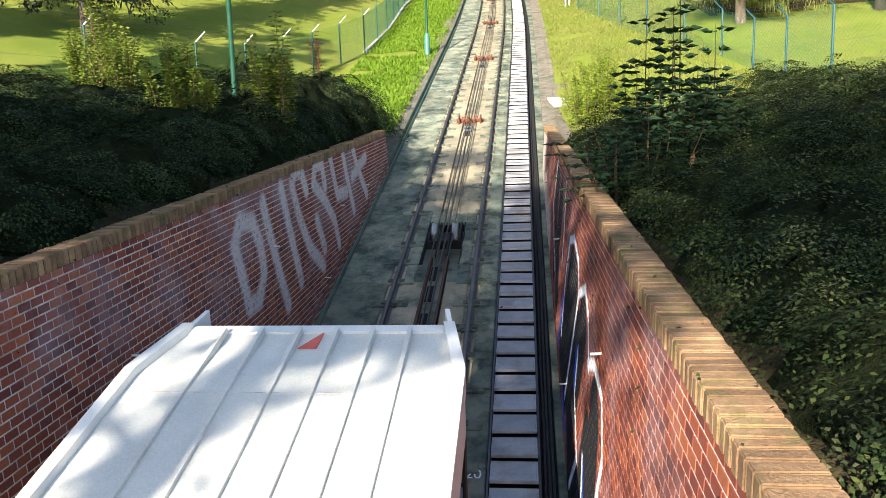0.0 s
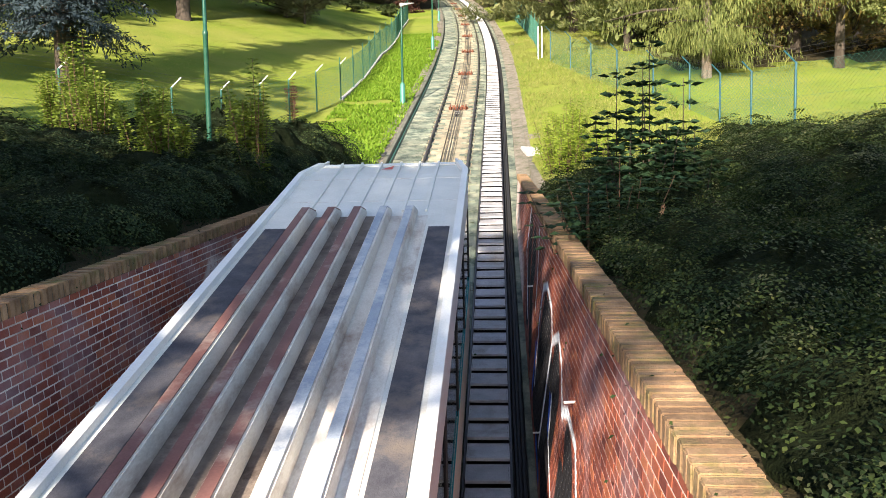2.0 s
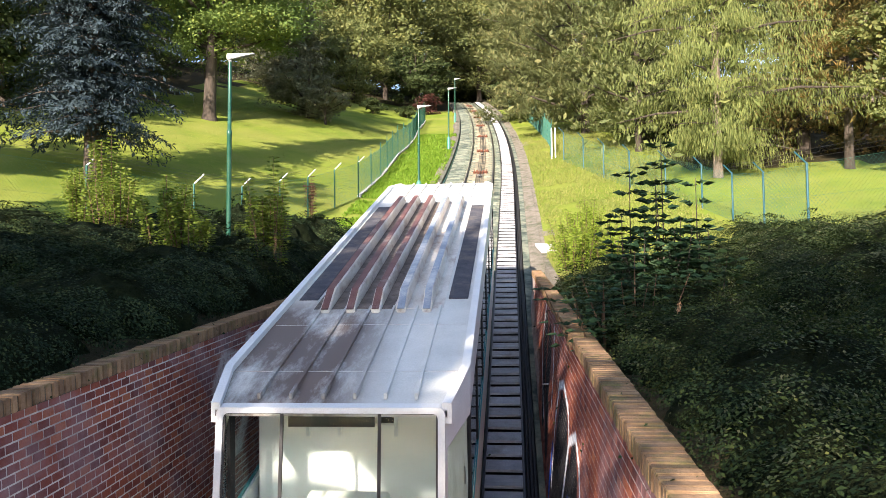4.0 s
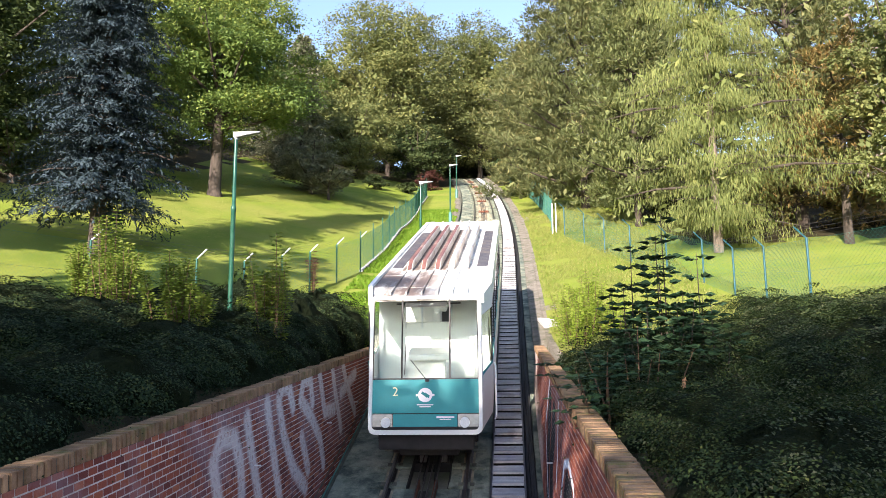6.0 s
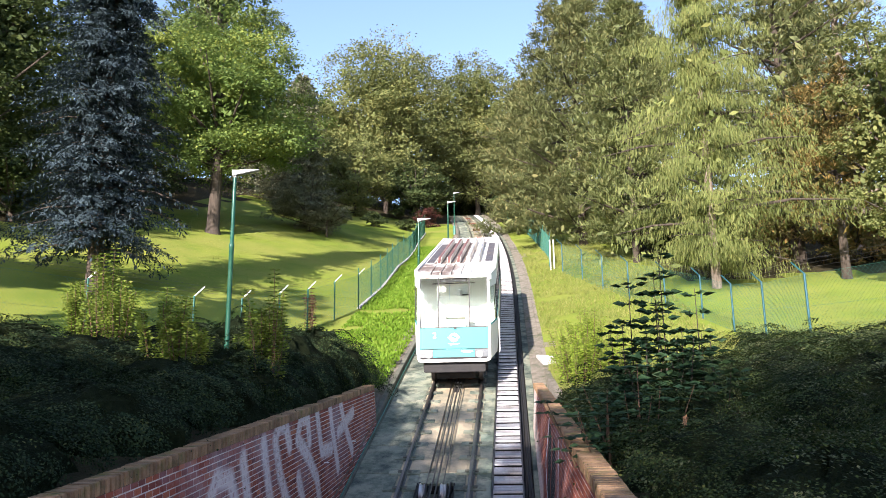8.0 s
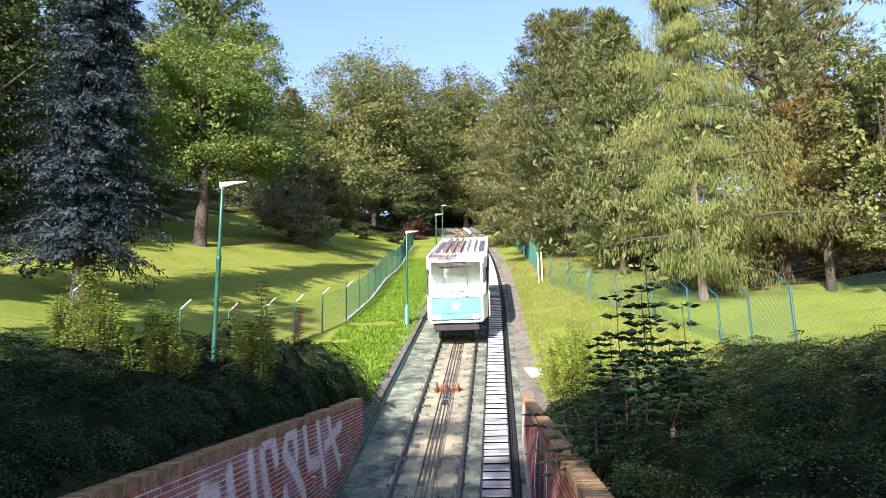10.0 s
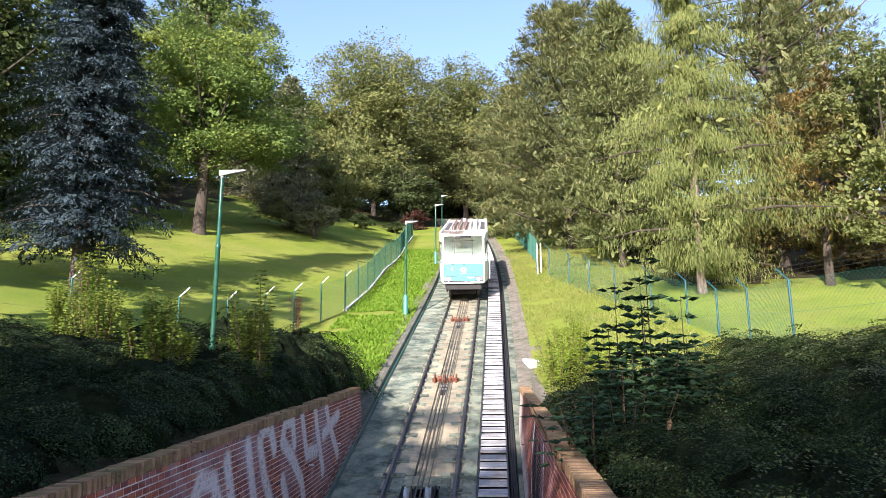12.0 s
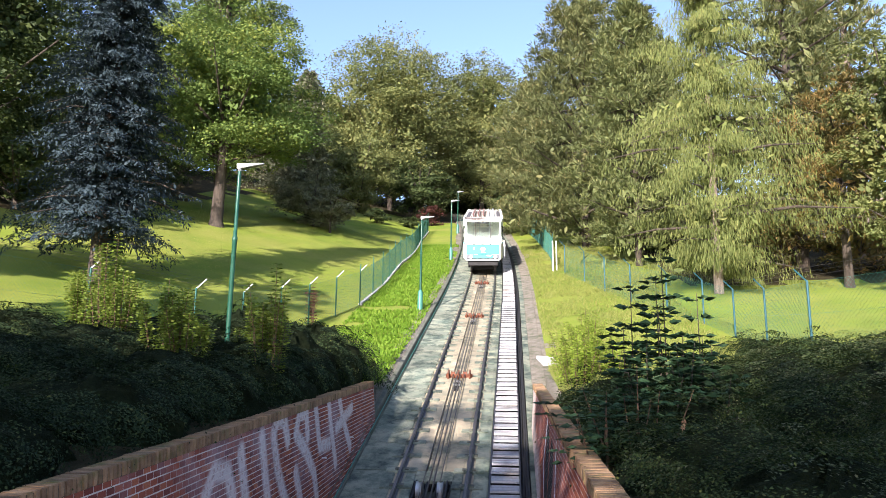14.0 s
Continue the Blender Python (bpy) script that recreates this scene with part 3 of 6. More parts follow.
def build_rollers():
    first = tagged(empty("rope_roller", along(23.9)), "rust-brown rope guide rollers on an iron bracket", "roller", "rope rollers")
    part("bracket", Shape().box(-2.18, -1.32, -0.05, 0.03, -0.15, -0.02).box(-2.12, -2.07, -0.2, 0.2, -0.15, 0.07).box(-1.43, -1.38, -0.2, 0.2, -0.15, 0.07)
         .box(-1.80, -1.75, -0.2, 0.2, -0.15, 0.06), M_RUST, first, bevel=0.006)
    # thin black sheet painted as the shade in the rope channel
    part("channel", Shape().box(-1.86, -1.68, -1.4, -0.25, -0.17, -0.152), M_OPENING_SHADE, first)
    for x in (-1.95, -1.56):
        part("sheave", sheave(x, 0.05, -0.06, 0.11, 0.13), M_RUST, first, smooth=True)
    for y in (-0.8, -0.45):
        part("crossbar", Shape().box(-1.88, -1.66, y - 0.05, y + 0.05, -0.165, -0.12), M_WHEEL, first)
    for k in range(1, 9):
        copy_thing(first, along(23.9 + 9.3 * k))
    pit = tagged(empty("sheave_pit", along(14.6)), "open pit with two pale rope sheaves in an iron frame", "machinery")
    part("pit_lining", Shape().box(-2.14, -1.36, -0.3, 1.75, -0.7, -0.45).box(-2.16, -2.14, -0.3, 1.75, -0.7, -0.12).box(-1.36, -1.34, -0.3, 1.75, -0.7, -0.12), M_OPENING_SHADE, pit)
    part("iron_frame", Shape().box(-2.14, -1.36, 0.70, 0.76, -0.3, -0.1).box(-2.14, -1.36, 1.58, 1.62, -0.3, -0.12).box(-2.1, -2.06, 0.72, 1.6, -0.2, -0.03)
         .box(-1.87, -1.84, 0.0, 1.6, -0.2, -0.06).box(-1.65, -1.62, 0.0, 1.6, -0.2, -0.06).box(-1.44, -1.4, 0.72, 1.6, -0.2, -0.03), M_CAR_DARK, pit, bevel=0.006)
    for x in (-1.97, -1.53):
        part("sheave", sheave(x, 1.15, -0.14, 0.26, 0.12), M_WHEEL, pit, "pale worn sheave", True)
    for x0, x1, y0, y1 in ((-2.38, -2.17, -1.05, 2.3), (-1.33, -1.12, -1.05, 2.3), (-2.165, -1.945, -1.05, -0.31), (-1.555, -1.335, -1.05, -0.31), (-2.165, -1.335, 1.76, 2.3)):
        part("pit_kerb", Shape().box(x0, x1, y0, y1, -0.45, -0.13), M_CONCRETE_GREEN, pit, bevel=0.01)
    # black sheets on the filler plate stand for shaded slot openings
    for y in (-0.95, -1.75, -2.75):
        part("slot", Shape().box(-1.88, -1.76, y, y + 0.55, -0.16, -0.135), M_OPENING_SHADE, pit)
    for x in (-1.94, -1.60):
        part("guide_bar", Shape().box(x - 0.025, x + 0.025, -3.3, 0.0, -0.3, -0.1), M_RUST, pit)
    part("filler_plate", Shape().box(-1.91, -1.63, -3.3, -0.3, -0.3, -0.165), M_CONCRETE_GREEN, pit)


def build_stairs():
    flight = tagged(empty("stairway", pose(0, 0, 0)), "service stairway of grey steel grating treads beside the track", "stairs", kind="structure")
    t = Shape()
    t.box(-0.278, 0.278, 0.022, 0.388, -0.03, -0.021)
    t.box(-0.30, 0.30, 0.0, 0.02, -0.045, 0.0).box(-0.30, 0.30, 0.39, 0.41, -0.03, 0.0).box(-0.30, -0.28, 0.02, 0.39, -0.03, 0.0).box(0.28, 0.30, 0.02, 0.39, -0.03, 0.0).box(-0.28, 0.28, 0.195, 0.215, -0.02, -0.001)
    for i in range(22):
        x = -0.28 + 0.56 * (i + 0.5) / 22
        t.box(x - 0.009, x + 0.009, 0.02, 0.39, -0.02, -0.002)
    tread = t.mesh("tread", M_GRATE)
    for k in range(232):
        y = 2.2 + 0.445 * k
        at = pose(-0.2 + bend(y), y, SL * y + 0.03 + random.uniform(-0.004, 0.004), 9.0, random.uniform(-0.5, 0.5), 0)
        part("tread", tread, None, flight, at=at)
    part("stringer", swept([(-0.535, -0.2), (-0.51, -0.2), (-0.51, 0.03), (-0.535, 0.03)], 0, 106, 2.0, M_STEEL, "stringer"), None, flight)
    part("stringer", swept([(0.11, -0.2), (0.135, -0.2), (0.135, 0.03), (0.11, 0.03)], 0, 106, 2.0, M_STEEL, "stringer"), None, flight)
    # black sheet carries the shade of the gaps between treads
    part("underside", swept([(-0.5, -0.29), (0.105, -0.29), (0.105, -0.2), (-0.5, -0.2)], 0, 106, 2.0, M_OPENING_SHADE, "underside"), None, flight)


def build_edges():
    tr = tagged(empty("cable_trough", pose(0, 0, 0)), "dark cable trough with rubber hoses along the stairway", "trough", kind="structure")
    # trough bed coloured black for the shade down in the trough
    part("trough_bed", swept([(0.14, -0.4), (0.34, -0.4), (0.34, -0.16), (0.14, -0.16)], -4, 106, 2.0, M_OPENING_SHADE, "trough_bed"), None, tr)
    for x in (0.19, 0.25, 0.30):
        part("cable", Shape().tube([(x + bend(y) + random.uniform(-0.012, 0.012), y, SL * y - 0.13) for y in np.arange(-4, 106, 1.5)], 0.028, 6), M_RUBBER, tr, smooth=True)
    part("ledge", swept([(0.345, -0.42), (0.56, -0.42), (0.56, -0.05), (0.345, -0.05)], -4, 106, 2.0, M_CONCRETE_GREEN, "ledge"), None, tr, "mossy concrete ledge")
    part("verge_curb", swept([(0.564, -0.42), (0.99, -0.42), (0.99, 0.05), (0.564, 0.0)], 19.4, 106, 2.0, M_GRAVEL, "verge_curb"), None, tr)
    gut = tagged(empty("drain_gutter", pose(0, 0, 0)), "dark mossy concrete gutter edge beside the track", "gutter", kind="structure")
    part("gutter_edge", swept([(-3.70, -0.4), (-3.622, -0.4), (-3.622, -0.10), (-3.70, -0.08)], -4, 106, 2.0, M_CURB, "gutter_edge"), None, gut)
    part("gutter_pipe", Shape().tube([(-3.66 + bend(y) + 0.01 * math.sin(y), y, SL * y - 0.06) for y in np.arange(9, 60, 1.5)], 0.016, 6), M_POLE_BASE, gut, "thin green pipe along the gutter", True)
    part("gutter_wall", swept([(-3.84, -0.42), (-3.702, -0.42), (-3.702, 0.05), (-3.72, 0.09), (-3.84, 0.1)], 19.9, 106, 2.0, M_CURB, "gutter_wall"), None, gut)
    part("verge", swept([(-4.26, -0.42), (-3.842, -0.42), (-3.842, 0.06), (-4.0, 0.12), (-4.26, 0.14)], 19.9, 106, 2.0, M_GRAVEL, "verge"), None, gut, "soil verge behind the gutter")
    part("gutter_wall", swept([(-3.76, -0.42), (-3.702, -0.42), (-3.702, 0.12), (-3.76, 0.16)], -4, 19.9, 2.0, M_CURB, "gutter_wall"), None, gut)


build_bed()
build_rails()
build_ropes()
build_rollers()
build_stairs()
build_edges()


# ---- retaining walls ----
def coping_z(y):
    return 5.50 + 0.081 * y


def wall_face(side, y, z):
    h = z - SL * y
    return 0.455 + 0.063 * h if side > 0 else -3.70 - 0.073 * h


def build_wall(name, side, y_end, brick_mat):
    """A battered brick wall with a soldier-brick coping; courses run with the coping."""
    root = tagged(empty(name, pose(0, 0, 0)), "red brick retaining wall with graffiti and brick coping", "wall", kind="structure")
    out = 0.36 * side
    y0 = -3.0
    ys = np.linspace(y0, y_end, 40)
    core = Shape()
    for a, b in zip(ys, ys[1:]):
        low = [(wall_face(side, y, SL * y - 0.5), y, SL * y - 0.5) for y in (a, b)]
        top = [(wall_face(side, y, coping_z(y) - 0.13), y, coping_z(y) - 0.13) for y in (a, b)]
        f0, f1 = [low[0], (low[0][0] + out + 0.06 * side, a, low[0][2]), (low[1][0] + out + 0.06 * side, b, low[1][2]), low[1]], [top[0], (top[0][0] + out - 0.15 * side, a, top[0][2]), (top[1][0] + out - 0.15 * side, b, top[1][2]), top[1]]
        core.solid(f0 + f1)
    part("mortar_core", core, M_MORTAR, root)
    # face bricks
    course, length, joint, proud = 0.08, 0.152, 0.016, 0.005
    cells = []
    for row in range(75):
        s = y0 + (length / 2 if row % 2 else 0.0) + random.uniform(-0.012, 0.012)
        while s < y_end - 0.02:
            e = min(s + length - joint, y_end)
            m = (s + e) / 2
            zt = coping_z(m) - 0.135 - row * course
            if zt - course > SL * m - 0.35 and e - s > 0.05:
                cells.append((s, e, row))
            s += length
    singles = sorted((c for c in cells if 3.5 < c[0] < 7.5), key=lambda c: (c[2], c[0]))[:300]
    chosen = set(singles)

    def brick_corners(s, e, row):
        q = []
        for y in (s, e):
            zt = coping_z(y) - 0.135 - row * course
            for z in (zt - course + joint, zt):
                x = wall_face(side, y, z)
                q.append((Vector((x + 0.02 * side, y, z)), Vector((x - proud * side, y, z))))
        (sb, st, eb, et) = q
        return [sb[0], sb[1], eb[1], eb[0], st[0], st[1], et[1], et[0]]

    rest = Shape()
    for c in cells:
        if c not in chosen:
            rest.solid(brick_corners(*c))
    ob = part("bricks", rest, brick_mat, root)
    ob["kind"] = "stuff"
    for c in singles:
        part("brick", Shape().solid(brick_corners(*c)), brick_mat, root)
    # end bricks turned round the free end
    endface = Shape()
    for row in range(22):
        zt = coping_z(y_end) - 0.135 - row * course
        if zt < SL * y_end - 0.2:
            break
        x0 = wall_face(side, y_end, zt)
        a, b = sorted((x0 + 0.005 * side, x0 + 0.24 * side))
        endface.box(a, b, y_end - 0.02, y_end + proud, zt - course + joint, zt)
    part("end_bricks", endface, brick_mat, root)
    # coping: bricks on edge
    cap = Shape()
    wd = 0.25
    cap.box(-0.025 if side > 0 else -wd + 0.025, wd - 0.025 if side > 0 else 0.025, 0.005, 0.074, -0.135, 0.0)
    me = cap.mesh("coping_brick", M_COPING, bevel=0.007)
    bed = Shape()
    for a, b in zip(ys, ys[1:]):
        q = [(wall_face(side, y, coping_z(y) - 0.13), y, coping_z(y)) for y in (a, b)]
        ends = [(q[0][0] - 0.012 * side, a), (q[0][0] + (wd - 0.034) * side, a), (q[1][0] + (wd - 0.034) * side, b), (q[1][0] - 0.012 * side, b)]
        bed.solid([(x, y, coping_z(y) - 0.14) for x, y in ends] + [(x, y, coping_z(y) - 0.014) for x, y in ends])
    part("coping_joint", bed, M_COPING_JOINT, root, "dark mossy joints between the coping bricks")
    n = int((y_end - y0) / 0.084)
    for k in range(n):
        y = y0 + k * 0.084
        z = coping_z(y)
        part("coping_brick", me, None, root, at=pose(wall_face(side, y, z - 0.13) + random.uniform(-0.004, 0.004), y, z + random.uniform(-0.004, 0.003), math.degrees(math.atan(0.081)), random.uniform(-0.8, 0.8), random.uniform(-0.6, 0.6)))
    for y, h in ([(6.6, 2.75), (10.7, 1.95), (13.0, 0.3), (14.6, 1.0), (16.9, 0.55), (9.3, 0.6)] if side < 0 else [(6.3, 2.95), (9.3, 0.7), (12.0, 1.4), (4.3, 1.5)]):
        z = SL * y + h
        x = wall_face(side, y, z)
        part("drain_pipe", Shape().tube([(x + 0.03 * side, y, z), (x - 0.1 * side, y, z - 0.004)], 0.012, 8), M_WHITE_POST, root, "short white drain pipe", True)


build_wall("wall_west", -1, 19.75, M_BRICK_L)
build_wall("wall_east", 1, 19.3, M_BRICK_R)


# ---- funicular car ----
CAR_L, ROOF = 12.4, 3.55


def sheared(points):
    return [(x, y, SL * y + h) for x, y, h in points]


def half_width(y):
    """Plan of the body: tapering at both ends."""
    d = min(y, CAR_L - y)
    return 1.09 + 0.2 * min(1.0, max(0.0, d) / 1.0)


def lift(shape):
    shape.v = [(x, y, z + SL * y) for x, y, z in shape.v]
    return shape


def rake(h):
    return 0.12 * max(0.0, h - 1.0)


def build_car():
    car = tagged(empty("funicular_car", pose(-1.75, 0, 0)), "white and teal funicular car with a ribbed roof, climbing the rails", "funicular car")
    stations = [0.0, 0.35, 0.7, 1.0, 3.0, 5.0, 6.2, 7.4, 9.4, 11.4, 11.7, 12.05, CAR_L]

    def skin(name, h0, h1, side, mat, inset=0.0, y0=None, y1=None, thick=0.04, label=""):
        s = Shape()
        st = [y for y in stations if (y0 is None or y >= y0 - 1e-6) and (y1 is None or y <= y1 + 1e-6)]
        st = sorted({*st, *([y0] if y0 is not None else []), *([y1] if y1 is not None else [])})
        for a, b in zip(st, st[1:]):
            q = []
            for h in (h0, h1):
                for y, w in ((a, 0), (b, 0), (b, thick), (a, thick)):
                    r = rake(h) * (1 - y / 1.0) if y < 1.0 else 0.0
                    q.append((side * (half_width(y) - inset - w - 0.02 * (h < 1.1)), y + r, h))
            s.solid(q)
        return part(name, lift(s), mat, car, label)

    for side in (-1, 1):
        skin("side_panel", 1.0, 1.98, side, M_CAR_CREAM if side > 0 else M_CAR_WHITE, label="cream side panel")
        skin("cantrail", 3.12, 3.5, side, M_CAR_WHITE)
        for a, b in ((0.0, 0.12), (1.0, 1.14), (2.55, 2.67), (4.3, 4.42), (6.1, 6.3), (7.95, 8.07), (9.7, 9.82), (11.25, 11.4), (12.28, CAR_L)):
            skin("window_post", 1.98, 3.12, side, M_CAR_WHITE if a < 0.2 or a > 12 else M_CAR_DARK, y0=a, y1=b)
        for a, b in ((0.12, 1.0), (1.14, 2.55), (2.67, 4.3), (4.42, 6.1), (6.3, 7.95), (8.07, 9.7), (9.82, 11.25), (11.4, 12.28)):
            w = skin("side_window", 2.0, 3.1, side, M_GLASS, 0.012, a + 0.004, b - 0.004, 0.006, "tinted side window")
            w.visible_shadow = False
            skin("window_trim", 1.985, 2.04, side, M_CAR_TEAL, -0.004, a, b, 0.01)
        if side < 0:
            continue
        rail = [(side * 1.33, 0.25, 1.15), (side * 1.36, 0.25, 1.2), (side * 1.36, 0.3, 2.15), (side * 1.33, 0.3, 2.2)]
        part("door_handrail", lift(Shape().tube(rail, 0.018, 8)), M_CAR_WHITE, car, "white grab rail", True)
    # floor, underframe, bogies
    s = Shape()
    for a, b in zip(stations, stations[1:]):
        s.solid([(-half_width(a) + 0.05, a, 0.98), (half_width(a) - 0.05, a, 0.98), (half_width(b) - 0.05, b, 0.98), (-half_width(b) + 0.05, b, 0.98),
                 (-half_width(a) + 0.05, a, 1.1), (half_width(a) - 0.05, a, 1.1), (half_width(b) - 0.05, b, 1.1), (-half_width(b) + 0.05, b, 1.1)])
    part("floor", lift(s), M_CAR_DARK, car)
    part("underframe", lift(Shape().box(-0.95, 0.95, 0.25, CAR_L - 0.25, 0.68, 0.975).box(-0.6, 0.6, 0.6, CAR_L - 0.6, 0.3, 0.68)), M_CAR_DARK, car, bevel=0.03)
    for y in (2.2, 10.2):
        bogie = part("bogie", lift(Shape().box(-0.95, -0.85, y - 1.1, y + 1.1, 0.35, 0.6).box(0.85, 0.95, y - 1.1, y + 1.1, 0.35, 0.6).box(-0.9, 0.9, y - 0.15, y + 0.15, 0.35, 0.6)), M_CAR_DARK, car, bevel=0.015)
        for x in (-0.75, 0.75):
            for d in (-0.8, 0.8):
                z = SL * (y + d) + 0.36
                part("wheel", Shape().tube([(x - 0.06, y + d, z), (x + 0.06, y + d, z)], 0.35, 24), M_STEEL, bogie, smooth=True)
    # ends: the lower one faces the valley, the upper one the hill
    for end in (0, 1):
        def at(x, h, out=0.0):
            y = rake(h) - out if end == 0 else CAR_L - rake(h) + out
            return (x, y, h + SL * y)
        flip = 1 if end == 0 else -1
        yd = 0.03 * flip

        def panel(name, x0, x1, h0, h1, mat, out=0.0, depth=0.03, label="", bevel=0.006):
            return part(name, Shape().plate([at(x0, h0, out), at(x1, h0, out), at(x1, h1, out), at(x0, h1, out)], (0, depth * flip, 0)), mat, car, label, bevel=bevel)

        panel("front_panel", -1.03, 1.03, 1.34, 1.95, M_CAR_TEAL, label="teal front panel")
        panel("front_flap", -0.62, 0.62, 1.05, 1.325, M_CAR_TEAL, label="teal lower flap")
        for x0, x1 in ((-1.03, -0.63), (0.63, 1.03)):
            box = panel("headlight_box", x0, x1, 1.05, 1.325, M_LENS, label="grey headlight box")
            cx = (x0 + x1) / 2 + (0.07 if x0 < 0 else -0.07)
            c = [at(cx + 0.095 * math.cos(k * math.pi / 10), 1.18 + 0.095 * math.sin(k * math.pi / 10), 0.012) for k in range(20)]
            part("headlight", Shape().plate(c, (0, yd, 0)), M_ZINC, box, "round white headlight")
        # white rounded frame: sills, posts and header
        def rounded(hw, low, high, r_low, r_high):
            pts = []
            for cx, cz, r, a0 in ((hw - r_low, low + r_low, r_low, -90), (hw - r_high, high - r_high, r_high, 0), (-hw + r_high, high - r_high, r_high, 90), (-hw + r_low, low + r_low, r_low, 180)):
                pts += [(cx + r * math.cos(radians(a0 + 15 * k)), cz + r * math.sin(radians(a0 + 15 * k))) for k in range(7)]
            return pts
        outer, inner = rounded(1.10, 0.965, 3.52, 0.14, 0.06), rounded(1.033, 1.047, 3.468, 0.09, 0.05)
        ring = Shape()
        for i in range(len(outer)):
            j = (i + 1) % len(outer)
            quad = [outer[i], outer[j], inner[j], inner[i]]
            ring.solid([at(x, h, -0.07) for x, h in quad] + [at(x, h, 0.02) for x, h in quad])
        part("front_frame", ring, M_CAR_WHITE, car, "rounded white front frame")
        for x0, x1 in ((-1.02, -0.475), (-0.445, 0.465), (0.495, 1.02)):
            g = panel("windscreen_pane", x0, x1, 1.98, 3.46, M_GLASS, -0.004, 0.008, "large windscreen pane", bevel=0)
            g.visible_shadow = False
        for x0, x1 in ((-1.033, -1.015), (-0.475, -0.445), (0.465, 0.495), (1.015, 1.033)):
            panel("windscreen_seal", x0, x1, 1.952, 3.468, M_RUBBER, 0.004, 0.025, bevel=0)
        for h0, h1 in ((1.952, 1.978), (3.455, 3.47)):
            panel("windscreen_seal", -1.014, 1.014, h0, h1, M_RUBBER, 0.002, 0.025, bevel=0)
        wip = part("wiper", Shape().tube([at(0.03, 1.95, 0.03), at(-0.28, 2.32, 0.03)], 0.008, 6).tube([at(-0.4, 2.05, 0.03), at(-0.38, 2.6, 0.03)], 0.007, 6).box(0.0, 0.08, at(0, 1.94, 0.04)[1], at(0, 1.94, 0.0)[1] + 0.001, at(0, 1.94)[2] - 0.03, at(0, 1.94)[2] + 0.02), M_RUBBER, car)
        part("dome_bumper", lift(Shape().box(-0.92, 0.92, (0.12 if end == 0 else CAR_L - 0.3), (0.3 if end == 0 else CAR_L - 0.12), 0.62, 0.98)), M_CAR_DARK, car, bevel=0.02)
        # emblem: white ring with a bar, over two small unreadable lines
        ring = [at(0.0 + 0.14 * math.cos(k * math.pi / 14), 1.67 + 0.13 * math.sin(k * math.pi / 14), 0.004) for k in range(28)]
        em = part("emblem", Shape().plate(ring, (0, 0.003 * flip, 0)), M_WHITE, car, "round white emblem")
        for q in ([(-0.08, 1.70), (0.03, 1.62), (0.05, 1.66), (-0.05, 1.74)], [(0.0, 1.72), (0.09, 1.66), (0.07, 1.61), (-0.02, 1.68)]):
            part("emblem_cut", Shape().plate([at(x, h, 0.007) for x, h in q], (0, 0.002 * flip, 0)), M_CAR_TEAL, em)
        part("emblem_wing", Shape().plate([at(x, h, 0.0045) for x, h in ((-0.18, 1.65), (0.18, 1.65), (0.18, 1.69), (-0.18, 1.69))], (0, 0.003 * flip, 0)), M_WHITE, em)
        for k, w in ((0, 0.16), (1, 0.11)):
            panel("lettering_bar", -w, w, 1.485 - 0.035 * k, 1.502 - 0.035 * k, M_WHITE, 0.004, 0.003, "small unreadable white lettering", 0)
        panel("lettering_bar", 0.22, 0.56, 1.255, 1.285, M_WHITE, 0.004, 0.003, "small unreadable white lettering", 0)
        panel("lettering_bar", 0.28, 0.5, 1.225, 1.24, M_WHITE, 0.004, 0.003, "", 0)
        if end == 0:
            text = bpy.data.curves.new("number", "FONT")
            text.body, text.size, text.extrude, text.align_x = "2", 0.24, 0.002, "CENTER"
            num = new("fleet_number", text)
            me = bpy.data.meshes.new_from_object(num)
            bpy.data.objects.remove(num)
            me.materials.append(M_YELLOW)
            x, y, z = at(-0.58, 1.66, 0.006)
            part("fleet_number", me, None, car, "pale yellow figure 2", at=pose(x, y, z, 90 - 6.8, 0, 0))
    # cab and saloon seen through the glass
    for y, nm in ((1.75, "cab_partition"), (10.65, "cab_partition")):
        part(nm, lift(Shape().box(-1.2, 1.2, y, y + 0.04, 1.1, 2.62).box(-1.2, -0.66, y, y + 0.04, 2.62, 3.3).box(0.42, 1.2, y, y + 0.04, 2.62, 3.3)), M_INSIDE_GREY, car, "grey partition behind the cab")
        # pale panel added to stand for sky reflected in the windscreen top
        part("reflection_header", lift(Shape().box(-0.658, 0.418, y, y + 0.04, 2.95, 3.5).box(-1.2, -0.662, y, y + 0.04, 3.302, 3.5).box(0.422, 1.2, y, y + 0.04, 3.302, 3.5)), M_INSIDE, car)
        for x in (-0.62, -0.25, 0.4):
            part("partition_post", lift(Shape().box(x - 0.02, x + 0.02, y - 0.02, y - 0.002, 2.5, 3.3)), M_ZINC, car)
        part("hand_rail", lift(Shape().tube([(-0.8, y - 0.1, 3.05), (0.6, y - 0.1, 3.05)], 0.015, 6)), M_RUBBER, car)
    con = part("cab_console", lift(Shape().box(-0.3, 0.32, 0.75, 1.05, 1.1, 2.15).box(-0.42, 0.44, 0.62, 1.1, 2.15, 2.27)), M_INSIDE, car, "cream driving console", bevel=0.02)
    part("sun_blind", lift(Shape().box(-0.42, 0.42, 0.36, 0.4, 3.3, 3.44)), M_CAR_DARK, car)
    for k in range(4):
        y = 2.4 + 2.1 * k
